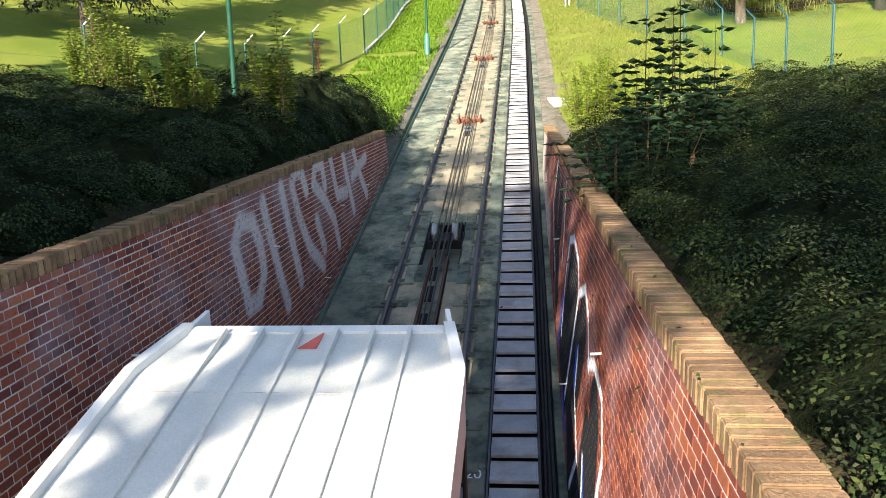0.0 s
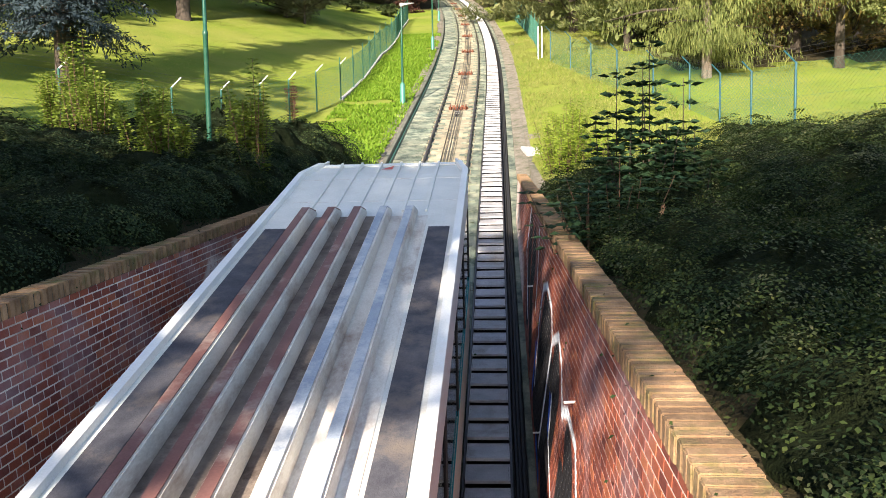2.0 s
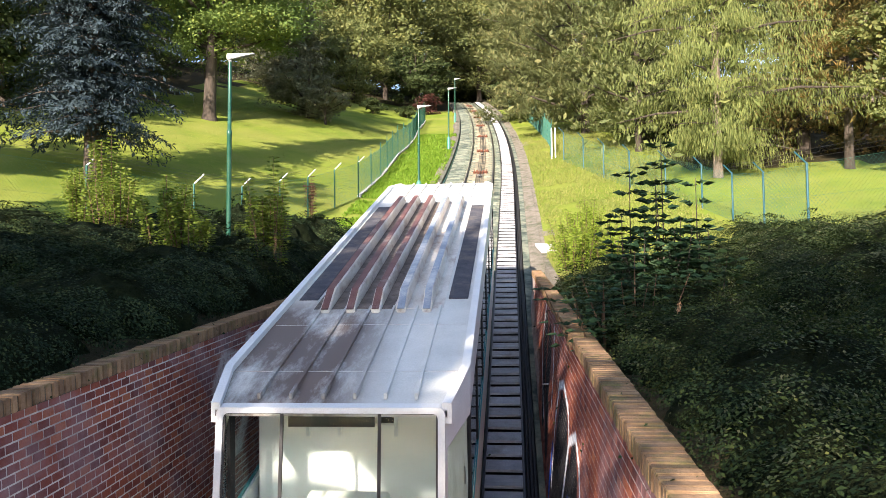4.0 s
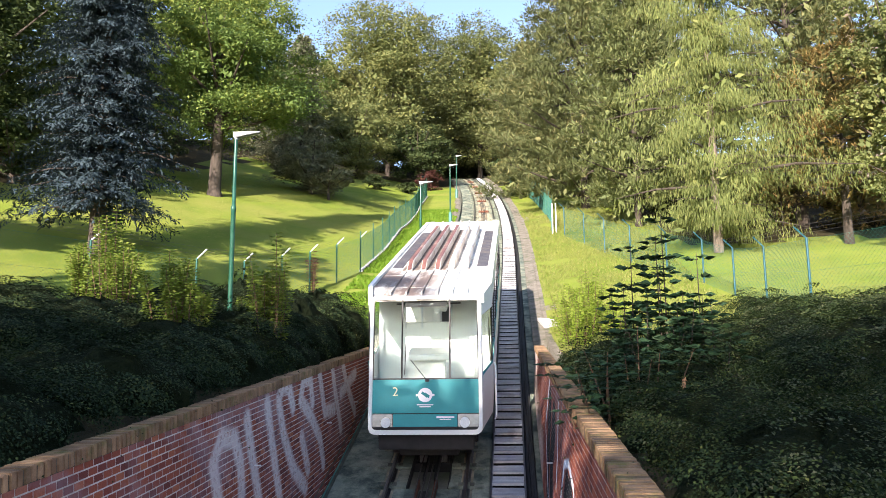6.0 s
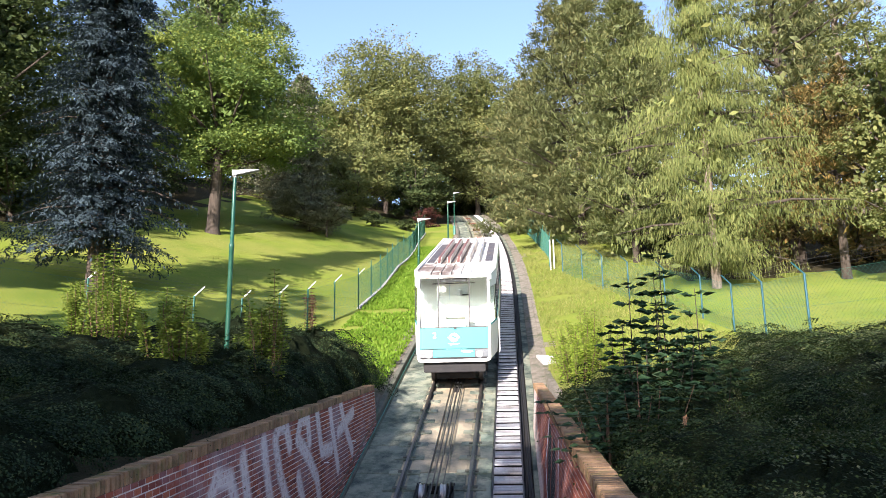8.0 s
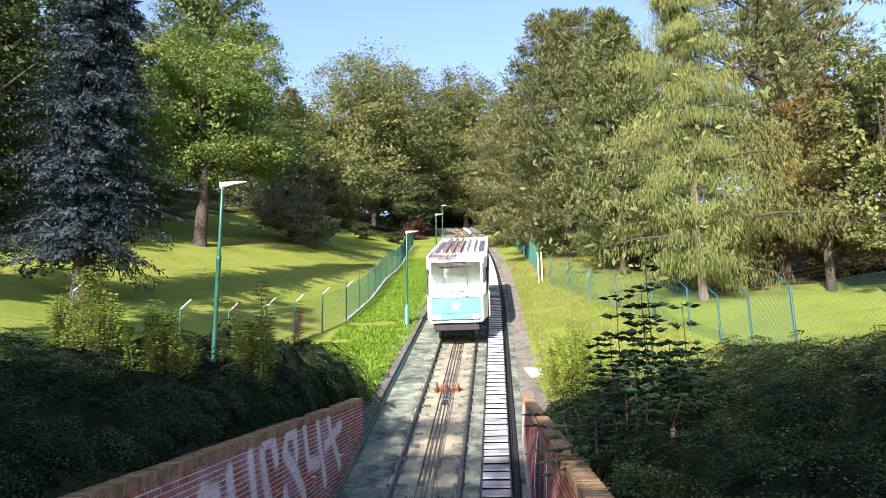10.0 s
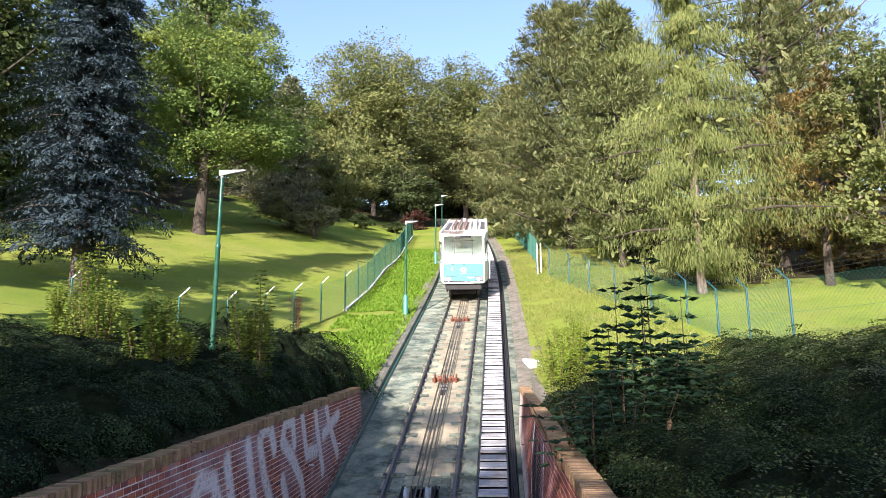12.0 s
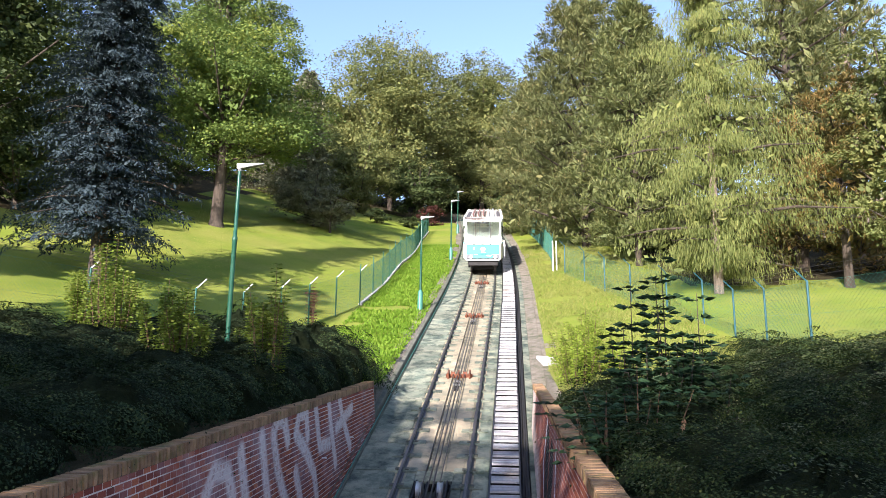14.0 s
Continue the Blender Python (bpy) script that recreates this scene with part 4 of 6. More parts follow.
        for side in (-1, 1):
            part("bench", lift(Shape().box(min(side * 0.35, side * 1.2), max(side * 0.35, side * 1.2), y, y + 0.45, 1.1, 1.6).box(min(side * 0.35, side * 1.2), max(side * 0.35, side * 1.2), y + 0.45, y + 0.52, 1.1, 2.2)), M_INSIDE, car, "cream seat bench", bevel=0.03)
    # roof
    s = Shape()
    rs = [0.30, 1.0, 3.0, 5.0, 7.0, 9.0, 11.4, CAR_L - 0.30]

    def drop(y):
        d = min(y - 0.30, CAR_L - 0.30 - y)
        return 0.06 * (1 - min(1.0, d / 0.7))
    for a, b in zip(rs, rs[1:]):
        q = []
        for base in (ROOF - 0.06, ROOF):
            for y, w in ((a, -1), (a, 1), (b, 1), (b, -1)):
                q.append((w * (half_width(y) - 0.03), y, base - drop(y)))
        s.solid(q)
    part("roof", lift(s), M_STAIN, car, "white sheet roof with brown stains")
    for side in (-1, 1):
        r = Shape()
        for a, b in zip(rs, rs[1:]):
            q = []
            for dz in (-0.12, 0.07):
                for y, w in ((a, 0.09), (a, 0.0), (b, 0.0), (b, 0.09)):
                    q.append((side * (half_width(y) + 0.01 - w), y, ROOF - drop(y) + dz))
            r.solid(q)
        part("roof_rim", lift(r), M_CAR_WHITE, car, "white raised roof rim")
        x0, x1 = sorted((side * 0.89, side * 1.15))
        part("walk_mat", lift(Shape().box(x0, x1, 3.2, 9.2, ROOF + 0.002, ROOF + 0.014)), M_MAT, car, "dark anti-slip roof mat")
    for x in (-0.74, -0.42, -0.10, 0.21, 0.51, 0.81):
        for a, b in ((0.45, 2.9), (9.75, CAR_L - 0.4)):
            part("roof_batten", lift(Shape().box(x - 0.016, x + 0.016, a, b, ROOF - 0.03, ROOF + 0.03)), M_STAIN, car)
    for y in (1.0, 2.3, 10.2, 11.2):
        part("roof_seam", lift(Shape().box(-1.18, 1.18, y - 0.004, y + 0.004, ROOF - 0.02, ROOF + 0.003)), M_RIB_SIDE, car)
    part("rib_tray", lift(Shape().box(-0.85, 0.2, 2.85, 9.6, ROOF + 0.001, ROOF + 0.008)), M_GRIME, car, "grimy brown tray between the red roof ribs")
    part("rib_tray", lift(Shape().box(0.201, 0.85, 2.85, 9.6, ROOF + 0.001, ROOF + 0.008)), M_RIB_SIDE, car, "pale tray between the blue-grey roof ribs")
    for i, x in enumerate((-0.67, -0.34, -0.01, 0.32, 0.65)):
        rib = part("roof_rib", lift(Shape().plate([(x - 0.06, y, ROOF + h) for y, h in ((2.7, 0.0), (2.72, 0.06), (3.05, 0.21), (9.35, 0.21), (9.68, 0.06), (9.7, 0.0))], (0.12, 0, 0))), M_RIB_SIDE, car, "raised cream roof rib", bevel=0.012)
        part("rib_top", lift(Shape().plate([(x - 0.045, y, ROOF + h) for y, h in ((2.70, 0.05), (3.05, 0.212), (9.35, 0.212), (9.70, 0.05), (9.71, 0.06), (9.36, 0.222), (3.04, 0.222), (2.69, 0.06))], (0.09, 0, 0))), M_RIB_RED if i < 3 else M_RIB_BLUE, rib, "rust-red worn top" if i < 3 else "blue-grey worn top")
    tri = [(0.09, CAR_L - 0.34), (-0.07, CAR_L - 0.62), (0.09, CAR_L - 0.62)]
    part("red_triangle", lift(Shape().plate([(x, y, ROOF + 0.006 - drop(y)) for x, y in tri], (0, 0, 0.003))), M_RED, car, "red triangle mark")
    return car


car = build_car()


def car_place(u):
    """Pose of the car when its upper end stands at y = u."""
    y0 = u - CAR_L
    x0, x1 = bend(y0), bend(u)
    return pose(-1.75 + x0, y0, SL * y0, 0, 0, math.degrees(math.atan2(x0 - x1, CAR_L)))


def car_top(t):
    if t < 5.0:
        return 6.05 + 2.8 * t + 0.105 * t * t
    return 22.675 + 3.85 * (t - 5.0)


# ---- lamps, fences and small things beside the line ----
def street_lamp(x, y, z, stretch, label):
    """A lamp whose pole may stand taller than the others."""
    root = tagged(empty("street_lamp", pose(x, y, z, 0, 0.5, -2)), label, "street lamp", "street lamps")
    e = stretch
    part("base_cover", Shape().tube([(0, 0, -0.3), (0, 0, 0.0), (0, 0, 0.02), (0, 0, 0.82), (0, 0, 0.9), (0, 0, 0.94)], [0.13, 0.13, 0.125, 0.12, 0.09, 0.06], 20), M_POLE_BASE, root, "pale green base cover", True)
    part("pole", Shape().tube([(0, 0, 0.9), (0, 0, 2.6 + e), (0, 0, 2.62 + e), (0, 0, 2.7 + e), (0, 0, 2.72 + e), (0, 0, 4.35 + e)], [0.055, 0.055, 0.062, 0.062, 0.045, 0.04], 14), M_POLE, root, smooth=True)
    part("lamp_head", Shape().solid([(-0.05, -0.07, 4.33 + e), (0.6, -0.05, 4.44 + e), (0.6, 0.05, 4.44 + e), (-0.05, 0.07, 4.33 + e), (-0.06, -0.07, 4.47 + e), (0.6, -0.03, 4.47 + e), (0.6, 0.03, 4.47 + e), (-0.06, 0.07, 4.47 + e)])
         .tube([(0, 0, 4.28 + e), (0, 0, 4.36 + e)], 0.05, 12), M_LAMP, root, "grey streamlined lamp head", bevel=0.02)


for lx, ly in ((-4.3, 33.6), (-4.42, 51.7), (-5.6, 73.5)):
    street_lamp(lx, ly, rail_z(ly) + 0.12, 0.0, "green steel street lamp with a grey curved head")
street_lamp(-6.42, 16.0, 6.55, 1.05, "tall green street lamp standing in the shrubs")


def chain_link(a, b, h, cell=0.06, r=0.0026):
    """Woven wire between two posts: crossing diagonals, from the ground points a and b up to the height h."""
    a, b = Vector(a), Vector(b)
    run = Vector((b.x - a.x, b.y - a.y, 0))
    w = run.length
    d = run.normalized()
    s = Shape()
    side = Vector((-d.y, d.x, 0)) * r

    def point(p, z):
        return a + d * p + Vector((0, 0, (b.z - a.z) * p / w + z))
    step = cell * 1.42
    k = -h
    while k < w:
        for sgn in (1, -1):
            p0, p1 = max(k, 0.0), min(k + h, w)
            if p1 - p0 > 0.02:
                z0, z1 = (p0 - k, p1 - k) if sgn > 0 else (h - (p0 - k), h - (p1 - k))
                q0, q1 = point(p0, z0), point(p1, z1)
                n = len(s.v)
                off = side * sgn
                up = Vector((0, 0, r))
                s.v += [tuple(q0 + off - up), tuple(q0 + off + up), tuple(q1 + off + up), tuple(q1 + off - up), tuple(q0 + off * 3), tuple(q1 + off * 3)]
                s.f += [(n, n + 1, n + 2, n + 3), (n + 4, n + 1, n + 2, n + 5)]
        k += step
    for z in (0.02, h * 0.5, h):
        s.tube([point(0, z), point(w, z)], r * 1.3, 4, False)
    return s


def build_fence(name, posts, lean, post_mat, arm_mat, label, cell):
    """Posts at (x, y, z) with a slanted arm for barbed wire, leaning to the side of lean."""
    root = tagged(empty(name, pose(0, 0, 0)), label, "fence")
    tips = []
    for i, (x, y, z) in enumerate(posts):
        part("post", Shape().tube([(x, y, z - 0.4), (x, y, z + 1.75)], 0.034, 10), post_mat, root, smooth=True)
        tip = (x + 0.33 * lean[0], y + 0.33 * lean[1], z + 2.06)
        part("arm", Shape().tube([(x, y, z + 1.73), tip], 0.022, 6), arm_mat, root, "slanted arm for barbed wire")
        tips.append((x, y, z + 1.75, tip))
    for (a, b) in zip(posts, posts[1:]):
        part("wire_mesh", chain_link(a, b, 1.7, cell), M_WIRE, root, "green chain-link mesh")
    for f in (0.35, 0.68, 1.0):
        pts = [(p[0] + (p[3][0] - p[0]) * f, p[1] + (p[3][1] - p[1]) * f, p[2] + (p[3][2] - p[2]) * f) for p in tips]
        part("barbed_wire", Shape().tube(pts, 0.0035, 4, False), M_ROPE, root)
    return root


def on_bank(u, y, dz=0.0):
    return (u + bend(y), y, bank_z(u, y) + dz)


west = [on_bank(-13.4, 12.4), on_bank(-12.6, 15.7), on_bank(-11.6, 18.9), on_bank(-10.3, 22.8), on_bank(-9.6, 25.2), on_bank(-9.0, 27.6), on_bank(-8.5, 29.8), on_bank(-7.95, 32.2), on_bank(-7.5, 35.2)]
build_fence("chain_link_fence", west, (0.9, 0.3), M_FENCE, M_ZINC, "green chain-link fence with pale slanted arms above the shrubs", 0.08)
up = [on_bank(-7.5 + 0.1 * math.sin(k), 35.2 + 2.9 * k) for k in range(15)]
f2 = build_fence("chain_link_fence", up, (0.0, 0.0), M_FENCE, M_FENCE, "green chain-link fence climbing the grass bank by the line", 0.06)
curb = Shape()
for a, b in zip(up, up[1:]):
    curb.solid([(a[0] - 0.06, a[1], a[2] - 0.3), (a[0] + 0.1, a[1], a[2] - 0.3), (b[0] + 0.1, b[1], b[2] - 0.3), (b[0] - 0.06, b[1], b[2] - 0.3),
                (a[0] - 0.06, a[1], a[2] + 0.12), (a[0] + 0.1, a[1], a[2] + 0.12), (b[0] + 0.1, b[1], b[2] + 0.12), (b[0] - 0.06, b[1], b[2] + 0.12)])
part("footing", curb, M_SLAB, f2, "grey concrete footing")
east = [on_bank(11.5, 12.6), on_bank(9.6, 16.6), on_bank(7.85, 20.2), on_bank(8.05, 24.2), on_bank(7.9, 27.0), on_bank(7.5, 29.6), on_bank(6.6, 32.0), on_bank(5.5, 34.6), on_bank(4.7, 37.6), on_bank(4.0, 40.6), on_bank(3.2, 43.8)]
build_fence("chain_link_fence", east, (-0.9, 0.1), M_FENCE_BLUE, M_FENCE_BLUE, "blue-green chain-link fence above the dark shrubs", 0.09)
east2 = [on_bank(2.6 + (0.3 if k else 0), 46.0 + 2.9 * k) for k in range(17)]
build_fence("chain_link_fence", east2, (0.0, 0.0), M_FENCE, M_FENCE, "green chain-link fence following the curve of the line", 0.06)
gate = tagged(empty("gate_posts", pose(*on_bank(2.6, 45.2))), "pair of white gate posts in the fence", "gate")
for dx in (0.0, 0.22):
    part("post", Shape().tube([(dx, 0, -0.3), (dx, 0, 1.9)], 0.04, 10), M_WHITE_POST, gate, smooth=True)
x, y, z = on_bank(1.15, 25.2)
tagged(new("loose_slab", Shape().box(-0.28, 0.28, -0.5, 0.5, -0.05, 0.06).mesh("loose_slab", M_SLAB, bevel=0.01)), "grey concrete slab lying on the verge", "slab").matrix_basis = pose(x, y, z + 0.03, 17, 3, 12)
# kilometre figures painted on the slab beside the stairs
txt = bpy.data.curves.new("painted_figures", "FONT")
txt.body, txt.size, txt.extrude, txt.align_x = "20", 0.22, 0.001, "CENTER"
tmp = new("painted_figures", txt)
me = bpy.data.meshes.new_from_object(tmp)
bpy.data.objects.remove(tmp)
me.materials.append(M_WHITE)
tagged(new("painted_figures", me), "pale painted figures 20 on the concrete", "marking").matrix_basis = along(8.62) @ pose(-0.72, 0, -0.118)


# ---- plants ----
RNG = np.random.default_rng(5)


def leaf_mesh(name, pos, axis, normal, length, width, material):
    """A mesh of small four-cornered leaves: base, sides, tip."""
    n = len(pos)
    axis = axis / (np.linalg.norm(axis, axis=1, keepdims=True) + 1e-9)
    side = np.cross(axis, normal)
    side /= np.linalg.norm(side, axis=1, keepdims=True) + 1e-9
    up = np.cross(side, axis)
    length, width = np.broadcast_to(length, n)[:, None], np.broadcast_to(width, n)[:, None]
    v = np.empty((n, 4, 3), np.float32)
    v[:, 0] = pos
    v[:, 1] = pos + axis * length * 0.45 + side * width * 0.5 + up * width * 0.15
    v[:, 2] = pos + axis * length
    v[:, 3] = pos + axis * length * 0.45 - side * width * 0.5 + up * width * 0.15
    me = bpy.data.meshes.new(name)
    me.vertices.add(4 * n)
    me.vertices.foreach_set("co", v.ravel())
    me.loops.add(4 * n)
    me.loops.foreach_set("vertex_index", np.arange(4 * n, dtype=np.int32))
    me.polygons.add(n)
    me.polygons.foreach_set("loop_start", np.arange(0, 4 * n, 4, dtype=np.int32))
    me.materials.append(material)
    me.update()
    me.validate()
    return me


def unit(n):
    d = RNG.normal(size=(n, 3))
    return d / np.linalg.norm(d, axis=1, keepdims=True)


def off_the_wall(P, stray):
    """Which places are not over the brick walls; a share of stray shoots may lie on the coping."""
    x, y = P[:, 0], P[:, 1]
    h = 5.4 + 0.081 * y - SL * y
    clear_east = (y > 19.2) | (x > 0.455 + 0.063 * h + 0.26)
    clear_west = (y > 19.6) | (x < -3.70 - 0.073 * h - 0.20)
    return np.where(x > -1.7, clear_east, clear_west) | (RNG.uniform(size=len(P)) < stray)


def shrub(name, label, group, x, y, z, rx, ry, rz, boughs, leaf_len, mats, flow=(0.0, 0.0), shell=0.8):
    """A low shrub: solid dark shell for its inner shade under layers of long arching boughs, each a flat herringbone of
    leafy side twigs.
    """
    root = tagged(empty(name, pose(x, y, z)), label, "shrub", group)
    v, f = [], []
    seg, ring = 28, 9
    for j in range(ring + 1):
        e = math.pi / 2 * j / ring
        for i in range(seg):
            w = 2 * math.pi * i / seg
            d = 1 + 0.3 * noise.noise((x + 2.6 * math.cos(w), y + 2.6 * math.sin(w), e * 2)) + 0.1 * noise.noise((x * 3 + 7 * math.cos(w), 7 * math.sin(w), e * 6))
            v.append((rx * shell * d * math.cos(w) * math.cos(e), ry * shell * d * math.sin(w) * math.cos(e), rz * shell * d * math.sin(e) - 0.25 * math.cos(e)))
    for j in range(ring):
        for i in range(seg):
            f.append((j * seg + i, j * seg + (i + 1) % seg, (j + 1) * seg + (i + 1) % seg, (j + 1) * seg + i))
    part("thicket", mesh_of("thicket", v, f, M_INNER_SHADE, True), None, root, "solid dark shell standing for the shade inside the shrub")
    n = boughs
    d = unit(n)
    d[:, 2] = np.abs(d[:, 2]) * 0.95 + 0.03
    d /= np.linalg.norm(d, axis=1, keepdims=True)
    start = d * np.array([rx, ry, rz]) * (shell * RNG.uniform(0.82, 1.08, (n, 1)))
    out = d * np.array([1 / rx, 1 / ry, 1 / rz])
    out /= np.linalg.norm(out, axis=1, keepdims=True)
    way = np.array([flow[0], flow[1], 0.0]) + RNG.normal(size=(n, 3)) * np.array([0.34, 0.34, 0.12]) + d * np.array([0.35, 0.35, 0.1])
    way -= out * (way * out).sum(1, keepdims=True) * 0.8
    way /= np.linalg.norm(way, axis=1, keepdims=True)
    side = np.cross(way, out)
    side /= np.linalg.norm(side, axis=1, keepdims=True) + 1e-9
    span = RNG.uniform(0.45, 1.25, n)
    st, tw = 12, 4
    t = (np.arange(st) + 0.6) / st
    arch = 0.32 * np.sin(math.pi * 0.62 * t)
    P0 = start[:, None] + way[:, None] * (t[None, :, None] * span[:, None, None]) + out[:, None] * (arch[None, :, None] * span[:, None, None] * RNG.uniform(0.3, 1.0, (n, 1, 1)))
    P0[:, :, 2] -= (t[None] ** 2.2) * span[:, None] * 0.28
    Ps, As, Ns = [], [], []
    for sg in (-1.0, 1.0):
        twig = side[:, None] * sg + way[:, None] * 0.75 + RNG.normal(size=P0.shape) * 0.16
        twig /= np.linalg.norm(twig, axis=2, keepdims=True)
        reach = (0.20 * (1 - 0.72 * t) + 0.03)[None, :, None] * (0.6 + 0.5 * span[:, None, None])
        for k in range(tw):
            p = P0 + twig * reach * ((k + 0.4) / tw)
            p[:, :, 2] -= ((k + 0.4) / tw) ** 2 * 0.05
            lat = np.cross(twig, np.broadcast_to(out[:, None], twig.shape))
            Ps.append(p)
            As.append(twig * 0.5 + lat * (0.85 if k % 2 else -0.85) + RNG.normal(size=p.shape) * 0.2)
            Ns.append(np.broadcast_to(out[:, None], p.shape) * 0.9 + np.array([0, 0, 0.35]) + RNG.normal(size=p.shape) * 0.3)
    young = np.broadcast_to((RNG.uniform(size=n) < 0.13)[:, None], P0.shape[:2])
    Y = np.concatenate([young] * len(Ps), 0).reshape(-1)
    P, A, N = (np.concatenate(q, 0).reshape(-1, 3) for q in (Ps, As, Ns))
    keep = off_the_wall(P + np.array([x, y, z]), 0.012)
    P, A, N, Y = P[keep], A[keep], N[keep], Y[keep]
    ll = leaf_len * RNG.uniform(0.65, 1.3, len(P))
    part("foliage", leaf_mesh("foliage", P[~Y], A[~Y], N[~Y], ll[~Y], ll[~Y] * 0.6, mats[0]), None, root, "small dark glossy leaves")["kind"] = "stuff"
    part("young_growth", leaf_mesh("young_growth", P[Y], A[Y], N[Y], ll[Y], ll[Y] * 0.62, mats[1]), None, root, "paler young shoots")["kind"] = "stuff"
    return root


def hedge(cells, label, group, size, boughs, leaf, flow, mats):
    """Shrubs at (across, along, spread, height)."""
    for u, y, k, tall in cells:
        x = u + bend(y)
        r = size * k * RNG.uniform(0.92, 1.12)
        far = min(1.0, max(0.0, (y - 6.0) / 10.0))
        shrub("cotoneaster_shrub", label, group, x, y, bank_z(u, y) - 0.05, r, r * RNG.uniform(0.95, 1.15), tall * RNG.uniform(0.92, 1.08),
              int(boughs * k * k * (0.6 + 0.4 * tall) * (1.6 - 0.9 * far)), leaf * (0.68 + 0.5 * far), mats, flow)


left_cells = [(-5.8, 1.5, 1.0, 0.7), (-5.75, 4.2, 1.0, 0.72), (-5.7, 6.8, 0.95, 0.75), (-5.7, 9.4, 1.0, 0.8), (-5.65, 12.0, 0.95, 0.95), (-5.6, 14.6, 0.95, 1.1), (-5.5, 17.0, 0.92, 1.45), (-5.3, 19.3, 0.85, 1.6), (-5.35, 21.5, 0.75, 1.35), (-4.95, 20.6, 0.5, 1.1),
              (-8.2, 4.8, 1.1, 0.8), (-8.3, 7.8, 1.1, 0.8), (-8.3, 10.8, 1.1, 0.85), (-8.2, 13.8, 1.05, 0.95), (-8.0, 16.8, 1.0, 1.2), (-7.4, 19.4, 0.95, 1.65), (-6.9, 22.0, 0.8, 1.35),
              (-10.6, 8.0, 1.1, 0.8), (-10.7, 11.2, 1.1, 0.8), (-10.6, 14.4, 1.05, 0.8), (-10.0, 17.4, 0.95, 0.9), (-9.3, 20.4, 0.85, 1.1), (-8.6, 23.2, 0.7, 0.8), (-12.8, 10.5, 1.1, 0.8), (-13.0, 14.0, 1.0, 0.8)]
right_cells = [(1.5, 2.3, 0.36, 0.42), (1.5, 4.2, 0.36, 0.44), (1.52, 6.3, 0.36, 0.46), (1.5, 8.5, 0.36, 0.48), (1.45, 11.0, 0.34, 0.5), (2.1, 1.2, 0.8, 0.55), (2.1, 3.2, 0.82, 0.58), (2.1, 5.3, 0.82, 0.6), (2.1, 7.5, 0.82, 0.62), (2.08, 9.8, 0.82, 0.7), (2.05, 12.1, 0.8, 0.75), (2.1, 14.5, 0.78, 0.65), (2.2, 16.6, 0.55, 0.45),
               (3.3, 2.2, 0.62, 0.6), (3.4, 4.3, 0.62, 0.62), (3.4, 6.5, 0.62, 0.64), (3.4, 8.8, 0.6, 0.66), (4.6, 2.4, 0.95, 0.72), (4.7, 5.0, 1.0, 0.75), (4.7, 7.6, 1.0, 0.75), (4.7, 10.3, 1.0, 0.8), (4.6, 13.0, 1.0, 0.8), (4.3, 15.8, 0.9, 0.7), (4.2, 18.2, 0.7, 0.55),
               (7.0, 4.4, 1.1, 0.8), (7.1, 7.4, 1.1, 0.8), (7.0, 10.4, 1.1, 0.8), (6.8, 13.4, 1.05, 0.75), (6.6, 16.2, 0.95, 0.65), (6.6, 18.7, 0.8, 0.5), (7.0, 21.4, 0.6, 0.4), (7.4, 24.0, 0.5, 0.35), (9.4, 7.0, 1.1, 0.8), (9.5, 10.4, 1.1, 0.75), (9.2, 13.8, 0.9, 0.6), (9.0, 17.0, 0.7, 0.4)]
hedge(left_cells, "dark green cotoneaster shrub arching over the brick wall", "west hedge", 1.75, 125, 0.05, (0.75, -0.35), (L_COTON_SHADED, L_COTON))
hedge(right_cells, "dark green cotoneaster shrub spreading behind the brick coping", "east hedge", 1.65, 150, 0.043, (-0.6, -0.55), (L_COTON, L_PALE))


